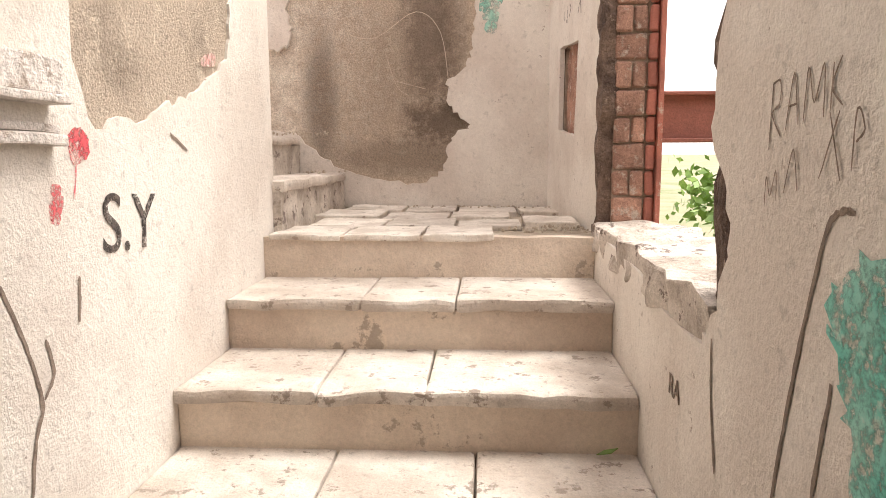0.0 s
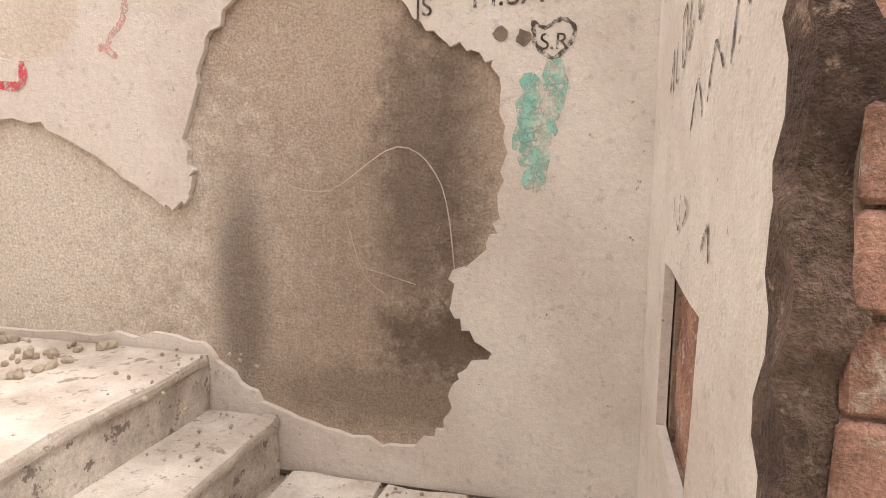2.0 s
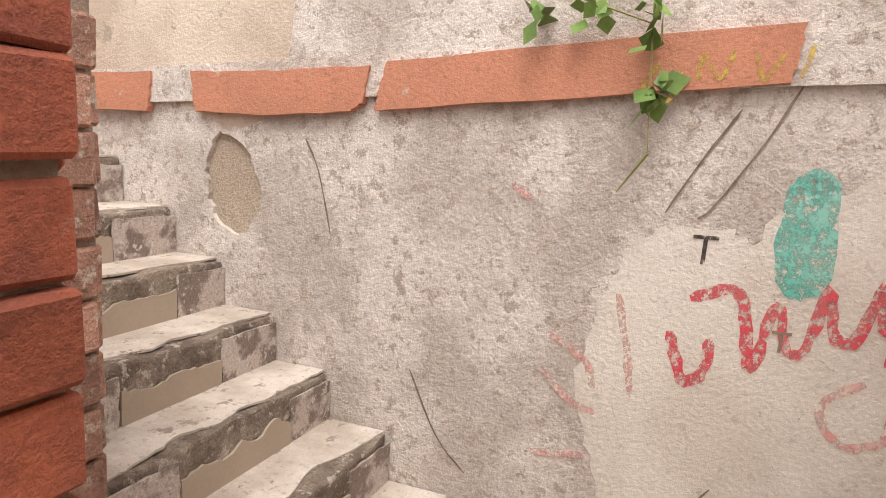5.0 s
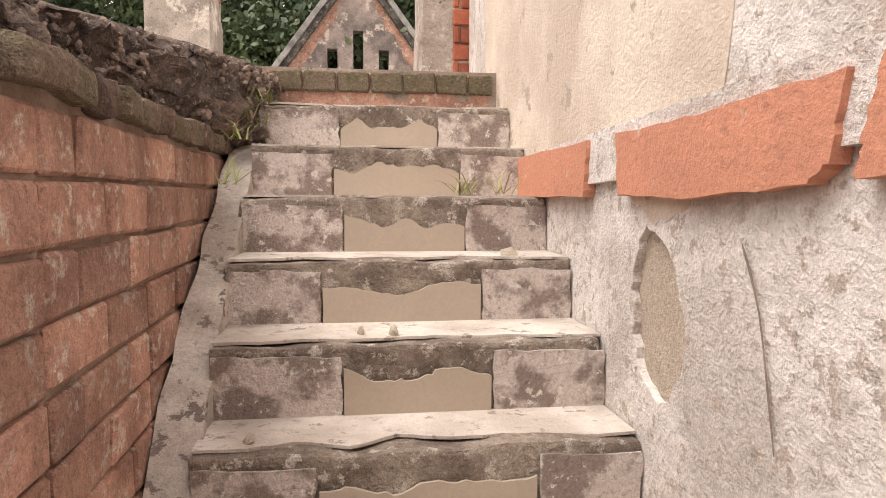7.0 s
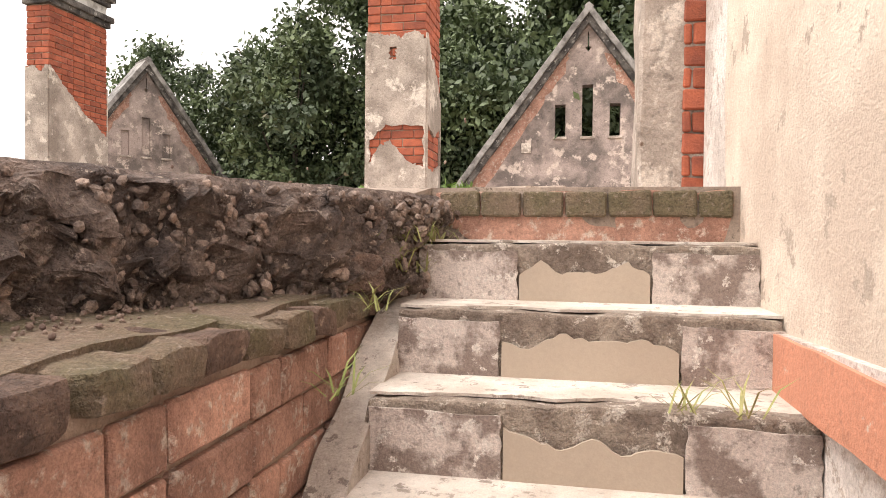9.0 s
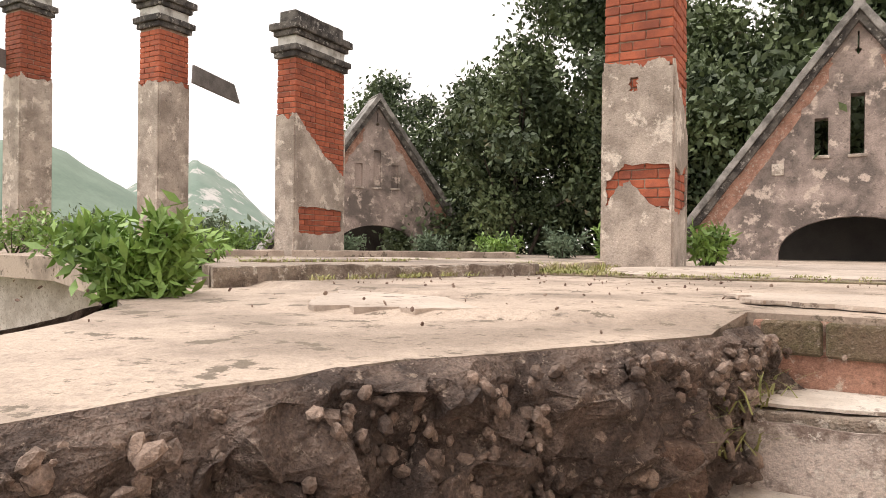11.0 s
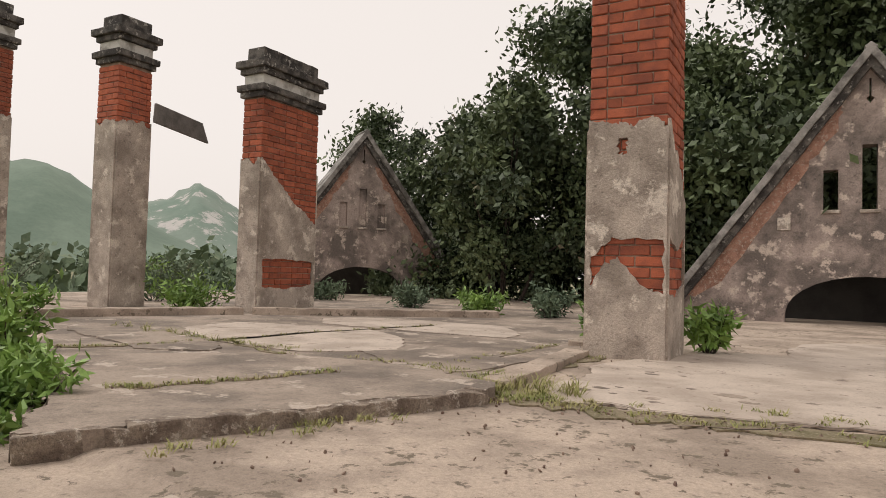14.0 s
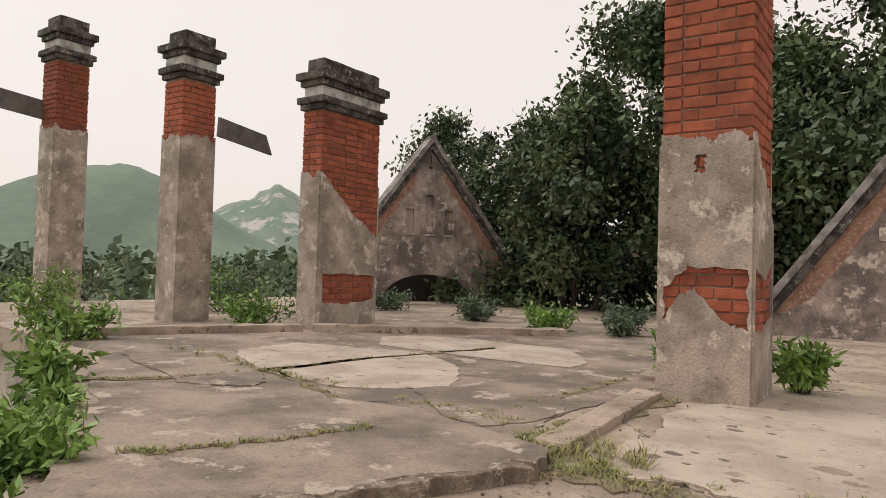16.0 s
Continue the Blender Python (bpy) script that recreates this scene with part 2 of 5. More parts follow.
LEAF = material("tree_foliage", (0.14, 0.185, 0.08), (0.046, 0.07, 0.031), 0.9, 9, 0.6, 0.0, (0.4, 0.6), (0.155, 0.115, 0.06), (0.62, 0.68), 1.3, fine=0.65)
LEAF_LIGHT = material("shrub_foliage", (0.24, 0.38, 0.08), (0.125, 0.22, 0.05), 4, 40, 0.5, 0.0, (0.4, 0.6), fine=0.3)
# far leaves: greens lightened to carry the distance haze
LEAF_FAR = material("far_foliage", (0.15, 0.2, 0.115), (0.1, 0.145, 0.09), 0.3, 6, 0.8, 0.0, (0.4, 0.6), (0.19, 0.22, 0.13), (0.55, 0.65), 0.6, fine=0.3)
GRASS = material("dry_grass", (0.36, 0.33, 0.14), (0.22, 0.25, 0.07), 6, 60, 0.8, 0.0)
# hills: haze is mixed into these pale, greyed greens
HILL = material("haze_tinted_hillside", (0.17, 0.225, 0.175), (0.125, 0.175, 0.135), 0.006, 0.05, 0.95, 0.0, (0.42, 0.6), fine=0.16)
HILL_ROCK = material("haze_tinted_rocky_hill", (0.2, 0.25, 0.21), (0.15, 0.21, 0.17), 0.006, 0.05, 0.95, 0.0, (0.42, 0.6), (0.46, 0.44, 0.42), (0.54, 0.6), 0.017, fine=0.12)
SOIL = material("dry_soil", (0.3, 0.25, 0.17), (0.16, 0.19, 0.08), 0.4, 8, 0.95, 0.4, (0.4, 0.6), fine=0.3)


# ---- building blocks ----
def mesh_of(name, bm):
    me = bpy.data.meshes.new(name)
    bm.to_mesh(me)
    bm.free()
    return me


def part(name, bm, mat, parent=None, label=""):
    me = mesh_of(name, bm) if isinstance(bm, bmesh.types.BMesh) else bm
    if not me.materials:
        me.materials.append(mat)
    ob = new(name, me)
    ob.parent = parent
    return tagged(ob, label)


def thing(name, label, category, group="", kind="", at=(0, 0, 0)):
    ob = new(name)
    ob.location = at
    return tagged(ob, label, category, group, kind)


def struct(name, bm, mat, label, category="structure"):
    return tagged(part(name, bm, mat), label, category, "", "structure")


def add_box(bm, x0, x1, y0, y1, z0, z1):
    m = Matrix.Translation(((x0 + x1) / 2, (y0 + y1) / 2, (z0 + z1) / 2)) @ Matrix.Diagonal((x1 - x0, y1 - y0, z1 - z0, 1))
    return bmesh.ops.create_cube(bm, size=1.0, matrix=m)["verts"]


def box(x0, x1, y0, y1, z0, z1, bevel=0.0, segs=1):
    bm = bmesh.new()
    add_box(bm, x0, x1, y0, y1, z0, z1)
    if bevel:
        bmesh.ops.bevel(bm, geom=list(bm.edges), offset=bevel, segments=segs, affect="EDGES", profile=0.6)
    return bm


def cut(bm, axis, step):
    """Cuts a mesh across at even steps along an axis."""
    k = "xyz".index(axis)
    lo, hi = min(v.co[k] for v in bm.verts), max(v.co[k] for v in bm.verts)
    no = Vector((k == 0, k == 1, k == 2))
    n = int((hi - lo) / step)
    for i in range(1, n + 1):
        c = lo + (hi - lo) * i / (n + 1)
        bmesh.ops.bisect_plane(bm, geom=list(bm.verts) + list(bm.edges) + list(bm.faces), plane_co=no * c, plane_no=no)
    return bm


def crumble(bm, amp, freq=6.0, only=None, seed=0.0):
    for v in bm.verts:
        if only is None or only(v.co):
            v.co += Vector(noise.noise_vector(v.co * freq + Vector((seed, seed * 2, 0)))) * amp
    return bm


def rock(x0, x1, y0, y1, z0, z1, step, amp, freq=7.0, bevel=0.0, only=None, seed=0.0):
    bm = box(x0, x1, y0, y1, z0, z1, bevel, 2)
    for a in "xyz":
        cut(bm, a, step)
    return crumble(bm, amp, freq, only, seed)


def jag(pts, amp=0.012, n=4, seed=0, closed=True):
    """A ragged line through the corners pts, rounded off, with small breaks."""
    rnd = random.Random(seed)
    out, k = [], len(pts)
    for i in range(k if closed else k - 1):
        p0, p1, p2, p3 = (Vector(pts[(i + d) % k] if closed else pts[min(max(i + d, 0), k - 1)]) for d in (-1, 0, 1, 2))
        for j in range(n):
            t = j / n
            q = 0.5 * (2 * p1 + (p2 - p0) * t + (2 * p0 - 5 * p1 + 4 * p2 - p3) * t * t + (3 * p1 - p0 - 3 * p2 + p3) * t ** 3)
            out.append((q[0] + rnd.uniform(-amp, amp), q[1] + rnd.uniform(-amp, amp)))
    if not closed:
        out.append(tuple(pts[-1]))
    return out


def rag(pts, amp=0.004, n=5, seed=0, closed=True):
    """A ragged line with straight runs and sharp corners."""
    rnd = random.Random(seed)
    out, k = [], len(pts)
    for i in range(k if closed else k - 1):
        a, b = Vector(pts[i]), Vector(pts[(i + 1) % k])
        for j in range(n):
            q = a.lerp(b, j / n)
            e = amp if j else amp * 0.4
            out.append((q.x + rnd.uniform(-e, e), q.y + rnd.uniform(-e, e)))
    if not closed:
        out.append(tuple(pts[-1]))
    return out


WALLS = {"north": lambda u, v, d: (u, 3.74 - d, v), "west": lambda u, v, d: (-2.36 + d, u, v), "newel": lambda u, v, d: (-0.50 + d, u, v),
         "east": lambda u, v, d: (0.60 - d, u, v), "flat": lambda u, v, d: (u, v, 2.17 + d),
         "landing": lambda u, v, d: (0.60 - d + (3.1 - u) * 0.08, u, v)}


def skin(outer, holes, on, thick, depth=0.0):
    """A coat of plaster: an outline with holes through it, laid on a wall."""
    bm = bmesh.new()
    for loop in [outer, *holes]:
        vs = [bm.verts.new(on(u, v, depth)) for u, v in loop]
        for a, b in zip(vs, vs[1:] + vs[:1]):
            bm.edges.new((a, b))
    bmesh.ops.triangle_fill(bm, use_beauty=True, edges=list(bm.edges))
    top = Vector(on(0, 0, 1)) - Vector(on(0, 0, 0))
    bmesh.ops.recalc_face_normals(bm, faces=list(bm.faces))
    back = bmesh.ops.extrude_face_region(bm, geom=list(bm.faces))["geom"]
    bmesh.ops.translate(bm, verts=[g for g in back if isinstance(g, bmesh.types.BMVert)], vec=top * thick)
    bmesh.ops.recalc_face_normals(bm, faces=list(bm.faces))
    return bm


def stroke(lines, on, width, depth):
    """Painted or scratched lines: flat ribbons of uneven width on a wall."""
    bm = bmesh.new()
    rnd = random.Random(len(lines) * 7 + int(width * 1000))
    step = 0
    for line in lines:
        pts = [Vector((*p, 0)) for p in jag(line, width * 0.12, 5, len(line), False)]
        last = None
        for i, p in enumerate(pts):
            d = (pts[min(i + 1, len(pts) - 1)] - pts[max(i - 1, 0)]).normalized()
            w = width * rnd.uniform(0.35, 0.62) * (0.55 if i in (0, len(pts) - 1) else 1)
            nrm = Vector((-d.y, d.x, 0)) * w
            pair = [bm.verts.new(on(q.x, q.y, depth + 0.00004 * step)) for q in (p + nrm, p - nrm)]
            step += 1
            if last:
                bm.faces.new((last[0], pair[0], pair[1], last[1]))
            last = pair
    bmesh.ops.recalc_face_normals(bm, faces=list(bm.faces))
    return bm


def mark(name, bm, mat, label):
    return tagged(part(name, bm, mat), label, "graffiti")


def strokes(name, args, mat, label):
    lines, on, width, depth = args
    for i, line in enumerate(lines):
        mark(name, stroke([line], on, width, depth + 0.0002 * i), mat, label)


def letters(text, u, v, size, wall, depth, mat, label, slant=0.0):
    cu = bpy.data.curves.new("lettering", "FONT")
    cu.body, cu.size, cu.extrude, cu.shear = text, size, 0.0006, 0.05
    ob = new("lettering", cu)
    base = {"north": pose(u, 3.74 - depth, v, 90, 0, 0), "west": pose(-2.36 + depth, u, v, 90, 0, 90), "newel": pose(-0.50 + depth, u, v, 90, 0, 90),
            "east": pose(0.60 - depth, u, v, 90, 0, -90)}[wall]
    ob.matrix_world = base @ pose(0, 0, 0, 0, 0, slant)
    cu.materials.append(mat)
    return tagged(ob, label, "graffiti")


BRICK_MESH = {}


def brick_mesh(l, w, h, mat, kind=0):
    key = (round(l, 3), round(w, 3), round(h, 3), mat.name, kind)
    if key not in BRICK_MESH:
        bm = box(-l / 2, l / 2, -w / 2, w / 2, -h / 2, h / 2, 0.006)
        crumble(bm, 0.006, 14, None, kind * 3.7)
        me = mesh_of("brick", bm)
        me.materials.append(mat)
        BRICK_MESH[key] = me
    return BRICK_MESH[key]


def bricks(parent, a, b, z0, z1, out, mat, course=0.088, length=0.225, keep=None, proud=0.0, seed=0, joined=None):
    """Courses of bricks on an upright face from a to b; out is the way it faces."""
    rnd = random.Random(seed)
    a, b, out = Vector((*a, 0)), Vector((*b, 0)), Vector((*out, 0))
    run, n = b - a, 0
    L, u = run.length, run.normalized()
    turn = Matrix((u, -out, Vector((0, 0, 1)))).transposed().to_4x4()
    for r in range(int((z1 - z0) / course + 0.5)):
        s, k = 0.0, r % 2
        while s < L - 0.02:
            full = length if (k % 2 == 0) else length * 0.5
            l = min(full, L - s)
            c, z = s + l / 2, z0 + (r + 0.5) * course
            if keep is None or keep(c, z):
                p = a + u * c + out * (proud - 0.045 + rnd.uniform(-0.004, 0.004)) + Vector((0, 0, z))
                me = brick_mesh(l - 0.007, 0.1, course - 0.008, mat, rnd.randrange(3))
                m = Matrix.Translation(p) @ turn @ pose(0, 0, 0, rnd.uniform(-1, 1), rnd.uniform(-1, 1), rnd.uniform(-1, 1))
                if joined is not None:
                    tmp = len(joined.verts)
                    joined.from_mesh(me)
                    joined.verts.ensure_lookup_table()
                    for v in joined.verts[tmp:]:
                        v.co = m @ v.co
                else:
                    ob = new("brick", me)
                    ob.parent, ob.matrix_basis = parent, Matrix.Translation(-parent.location) @ m
            s += l
            k += 1 if r % 2 else 0
    return parent


def leaves(count, spots, size, seed, droop=0.3, narrow=0.4):
    """Many small leaves round the given clump centres (x, y, z, radius)."""
    rng = np.random.default_rng(seed)
    spots = np.array(spots)
    pick = rng.integers(0, len(spots), count)
    c = spots[pick, :3] + rng.normal(size=(count, 3)) * spots[pick, 3:4] * 0.5
    d = rng.normal(size=(count, 3))
    d[:, 2] -= droop
    d /= np.linalg.norm(d, axis=1)[:, None]
    s = np.cross(d, rng.normal(size=(count, 3)))
    s /= np.linalg.norm(s, axis=1)[:, None]
    ln = (size * rng.uniform(0.6, 1.4, count))[:, None]
    q = np.stack([c, c + d * ln * 0.5 + s * ln * narrow * 0.5, c + d * ln, c + d * ln * 0.5 - s * ln * narrow * 0.5], 1)
    me = bpy.data.meshes.new("leaves")
    me.from_pydata(q.reshape(-1, 3).tolist(), [], np.arange(count * 4).reshape(-1, 4).tolist())
    return me


def limb(bm, a, b, r0, r1, sides=7):
    a, b = Vector(a), Vector(b)
    q = (b - a).to_track_quat("Z", "Y").to_matrix()
    rings = []
    for i in range(4):
        t = i / 3
        c = a.lerp(b, t) + Vector(noise.noise_vector(a.lerp(b, t) * 1.7)) * (0.25 * (r0 + 0.02)) * (0 < i < 3)
        r = r0 + (r1 - r0) * t
        rings.append([bm.verts.new(c + q @ Vector((math.cos(k * math.tau / sides) * r, math.sin(k * math.tau / sides) * r, 0))) for k in range(sides)])
    for p, n in zip(rings, rings[1:]):
        for k in range(sides):
            bm.faces.new((p[k], p[(k + 1) % sides], n[(k + 1) % sides], n[k]))


def tree(x, y, ground, top, radius, seed, count, label, mat=LEAF, low=0.25, size=0.15):
    rnd = random.Random(seed)
    t = thing("tree", label, "tree", "trees behind the terrace", at=(x, y, ground))
    h = top - ground
    bm = bmesh.new()
    fork = h * 0.3
    limb(bm, (0, 0, -0.1), (rnd.uniform(-.2, .2), rnd.uniform(-.2, .2), fork), 0.045 * radius + 0.05, 0.035 * radius + 0.03)
    spots = []
    for i in range(16):
        a, e = rnd.uniform(0, math.tau), rnd.uniform(low, 1.0)
        rr = radius * math.sin(min(1.0, (1.12 - e) * 1.5) * math.pi / 2) * rnd.uniform(0.55, 1.0)
        tip = Vector((math.cos(a) * rr, math.sin(a) * rr, h * e * 0.95))
        mid = Vector((0, 0, fork)).lerp(tip, 0.5) + Vector((0, 0, 0.08 * h))
        limb(bm, (0, 0, fork * rnd.uniform(0.7, 1.0)), mid, 0.022 * radius + 0.01, 0.012 * radius, 5)
        limb(bm, mid, tip, 0.012 * radius, 0.004 * radius, 5)
        for _ in range(5):
            o = Vector((rnd.gauss(0, 1), rnd.gauss(0, 1), rnd.gauss(0, 0.6))) * radius * 0.2
            spots.append((*(tip + o), radius * rnd.uniform(0.1, 0.24)))
        spots.append((*mid, radius * 0.2))
    part("trunk", bm, BARK, t)
    part("crown", leaves(count, spots, size, seed, 0.4, 0.55), mat, t)
    return t


def shrub(x, y, z, w, h, seed, count, size, label, group="weeds on the terrace", mat=LEAF_LIGHT, narrow=0.32):
    rnd = random.Random(seed)
    t = thing("shrub", label, "shrub", group, at=(x, y, z))
    bm, spots = bmesh.new(), []
    for i in range(9):
        a, r = rnd.uniform(0, math.tau), w * rnd.uniform(0.2, 1)
        tip = Vector((math.cos(a) * r, math.sin(a) * r, h * rnd.uniform(0.55, 1)))
        limb(bm, (tip.x * 0.15, tip.y * 0.15, -0.01), tip, 0.008, 0.003, 4)
        for k in range(5):
            q = Vector((0, 0, 0)).lerp(tip, 0.35 + 0.15 * k)
            spots.append((*q, w * 0.22))
    part("stem", bm, BARK, t)
    part("foliage", leaves(count, spots, size, seed, -0.2, narrow), mat, t)
    return t


# ---- ground and distance ----
def ground_sheet():
    bm = bmesh.new()
    bmesh.ops.create_grid(bm, x_segments=40, y_segments=40, size=2500)
    for v in bm.verts:
        v.co.z = -1.3
    return bm


struct("ground", ground_sheet(), SOIL, "dry grassy ground round the ruined house", "ground")


def hill(name, az, dist, spread, height, seed, mat, label):
    """A ridge seen from far: a broad hump with an uneven crest."""
    bm = bmesh.new()
    n, k = 48, 10
    grid = []
    for i in range(n):
        u = -1 + 2 * i / (n - 1)
        row = []
        for j in range(k):
            w = j / (k - 1)
            a = radians(az + u * spread)
            d = dist * (1 + 0.5 * w)
            p = Vector((math.sin(a) * d, -math.cos(a) * d, 0))
            crest = height * math.exp(-2.4 * u * u) * (1 + 0.16 * noise.noise((u * 3 + seed, seed, 0)) + 0.06 * noise.noise((u * 11, seed, w * 3)))
            row.append(bm.verts.new((p.x, p.y, -3 + crest * math.sin(w * math.pi * 0.5) ** 0.9)))
        grid.append(row)
    for a, b in zip(grid, grid[1:]):
        for j in range(k - 1):
            bm.faces.new((a[j], b[j], b[j + 1], a[j + 1]))
    for f in bm.faces:
        f.smooth = True
    return struct(name, bm, mat, label, "hill")


hill("backdrop_hill", 62, 900, 17, 175, 2.0, HILL, "green wooded hill with haze in its colour")
hill("backdrop_hill_low", 82, 900, 20, 140, 5.0, HILL, "low green hill with haze in its colour")
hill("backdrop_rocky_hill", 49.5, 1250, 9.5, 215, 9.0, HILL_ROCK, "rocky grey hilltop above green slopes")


def far_wood(name, az0, az1, d0, d1, h, count, seed, size, label):
    rng = random.Random(seed)
    spots = []
    for _ in range(170):
        a, d = radians(rng.uniform(az0, az1)), rng.uniform(d0, d1)
        hh = h * rng.uniform(0.4, 1.0)
        for s in (0.25, 0.55, 0.85):
            spots.append((math.sin(a) * d, -math.cos(a) * d, -1.3 + hh * s, hh * 0.35))
    return tagged(part(name, leaves(count, spots, size, seed, 0.2, 0.6), LEAF_FAR), label, "woodland", "", "stuff")


far_wood("far_wood", 25, 100, 60, 130, 5.6, 30000, 3, 1.1, "band of far trees and palms with haze in their colour")
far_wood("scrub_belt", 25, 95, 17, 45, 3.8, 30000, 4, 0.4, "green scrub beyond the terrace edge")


# ---- terrace ----
EDGE = jag([(-1.42, 0.12), (-1.30, 0.55), (-1.02, 1.0), (-0.9, 1.5), (-0.86, 1.95), (-0.5, 1.62), (-0.1, 0.92), (0.62, 0.2), (1.3, -0.5), (3.0, -1.3), (5.6, -2.5)], 0.02, 5, 3, False)
TERRACE = EDGE + [(11.5, -3.3), (11.5, -14.5), (-8.5, -14.5), (-8.5, -0.5), (-2.36, -0.5), (-2.36, 0.129)]
def terrace_floor():
    bm = skin(TERRACE, [], WALLS["flat"], -0.26)
    for v in bm.verts:
        if v.co.y > -0.25 and v.co.x > -1.43 and v.co.z > 2.1:
            v.co.z -= 0.03
    return bm


struct("terrace_floor", terrace_floor(), DECK, "weathered grey concrete roof terrace with cracks and moss", "terrace")


def slab_edge():
    """The broken side of the terrace slab: lime concrete with stones in it."""
    bm, rows = bmesh.new(), []
    for u, v in [p for i, p in enumerate(EDGE) if i <= 34]:
        out = (-0.06, 0.015) if v < 1.9 and len(rows) < 21 else (0.05, 0.05)
        rows.append([bm.verts.new((u + out[0] * min(1, (2.16 - z) * 18), v + out[1], z)) for z in np.linspace(2.142, 1.84, 12)])
    fine = []
    for a, b in zip(rows, rows[1:]):
        for j in range(11):
            fine.append(bm.faces.new((a[j], b[j], b[j + 1], a[j + 1])))
    bmesh.ops.subdivide_edges(bm, edges=list(bm.edges), cuts=3, use_grid_fill=True)
    for v in bm.verts:
        k = min(1.0, (2.15 - v.co.z) * 12)
        lump = max(0.0, noise.noise(v.co * 17) + 0.1) * 0.075
        v.co += Vector(noise.noise_vector(v.co * 6)) * 0.06 * k + Vector(noise.noise_vector(v.co * 24)) * 0.036 * k + Vector(noise.noise_vector(v.co * 60)) * 0.012 * k
        v.co += Vector((-lump, lump * 0.3, 0)) * k
    bmesh.ops.recalc_face_normals(bm, faces=list(bm.faces))
    return bm


edge = struct("terrace_edge", slab_edge(), RUBBLE, "broken dark rubble-concrete edge of the terrace slab", "slab edge")


def pebbles(spots, r0, r1, seed, squash=0.7):
    rnd = random.Random(seed)
    bm = bmesh.new()
    for p in spots:
        r = rnd.uniform(r0, r1)
        m = Matrix.Translation(p) @ Euler((rnd.random() * 6, rnd.random() * 6, rnd.random() * 6)).to_matrix().to_4x4() @ Matrix.Diagonal((r, r * rnd.uniform(.6, 1), r * squash, 1))
        vs = bmesh.ops.create_icosphere(bm, subdivisions=1, radius=1.0, matrix=m)["verts"]
        for v in vs:
            v.co += Vector(noise.noise_vector(v.co * 30)) * r * 0.25
    return bm


rs = random.Random(8)
stones = []
for _ in range(2600):
    u, v = EDGE[rs.randrange(0, 21)]
    stones.append((u - 0.055 - rs.uniform(-0.025, 0.035), v + rs.uniform(-0.05, 0.05), 1.86 + 0.26 * rs.random() ** 1.3))
tagged(part("edge_stones", pebbles(stones, 0.003, 0.02, 5, 0.6), EDGE_STONE), "brown stones bedded in the broken slab edge", "stones", "", "stuff")


def slab_piece(name, pts, thick, mat, label, seed, amp=0.02, depth=0.003):
    line = rag(jag(pts, amp * 3, 3, seed), amp, 5, seed)
    if 0.008 < thick < 0.05:
        rim = stroke([line[::2] + line[:1]], WALLS["flat"], 0.011, 0.0045)
        tagged(part("crack", rim, CRACK), "dirt-filled crack along the rim of a slab", "crack", "", "structure")
    return tagged(part(name, skin(line, [], WALLS["flat"], thick - depth + 0.003, depth), mat), label, "floor slab", "slabs on the terrace")


slab_piece("raised_slab", [(-0.04, -1.86), (-0.2, -1.55), (0.04, -1.08), (0.2, -0.72), (0.4, -0.32), (0.55, -0.06), (0.72, -0.2), (1.25, -0.68), (2.0, -1.2), (1.2, -2.0)], 0.055, OLD_DECK, "raised concrete slab with a chipped edge on the terrace", 1, 0.012, -0.028)
slab_piece("old_slab", [(0.3, -1.7), (1.9, -1.15), (4.2, -2.3), (6.2, -3.2), (7.0, -9.0), (0.4, -9.0), (0.3, -5.5), (0.12, -4.6), (0.15, -2.6)], 0.003, OLD_DECK, "dark old concrete layer with pale worn patches", 12)
slab_piece("screed_patch", [(-1.3, -0.2), (-0.6, 0.45), (-0.15, 0.1), (-0.2, -0.9), (-0.3, -1.5), (-0.8, -1.7), (-1.6, -1.5), (-2.1, -0.9)], -0.014, SCREED, "pale smooth screed with a broken rim", 2, 0.03, -0.04)
slab_piece("screed_patch", [(-0.36, -1.9), (-0.3, -2.5), (-0.34, -3.3), (-0.7, -4.3), (-1.6, -4.6), (-3.2, -4.0), (-3.4, -2.5), (-2.0, -2.0), (-1.2, -1.88), (-0.7, -1.82)], 0.009, SCREED, "pale smooth screed flaking in places", 3)
slab_piece("screed_patch", [(1.6, -2.4), (1.2, -3.3), (2.4, -4.2), (3.6, -3.9), (3.2, -2.9)], 0.01, SCREED, "thin worn screed on the terrace", 4)
slab_piece("screed_patch", [(0.9, -4.4), (1.6, -5.6), (3.4, -5.4), (3.0, -4.5)], 0.01, SCREED, "thin worn screed on the terrace", 5)
slab_piece("screed_patch", [(2.4, -1.9), (2.1, -2.3), (3.2, -2.9), (4.3, -2.9), (4.0, -2.4)], 0.012, OLD_DECK, "grey concrete layer broken along its rim", 6)
slab_piece("screed_patch", [(-2.0, -4.2), (-1.2, -4.6), (-1.6, -6.2), (-4.0, -6.4), (-4.4, -4.4)], 0.01, SCREED, "thin worn screed on the terrace", 7)
slab_piece("screed_patch", [(0.4, -2.2), (0.3, -3.0), (0.9, -3.6), (1.3, -2.8)], 0.009, OLD_DECK, "dark cement layer worn thin", 8)
slab_piece("screed_patch", [(-1.9, -0.1), (-1.5, -0.05), (-1.35, -0.35), (-1.8, -0.5)], 0.012, SCREED, "pale smooth screed at the head of the steps", 9)


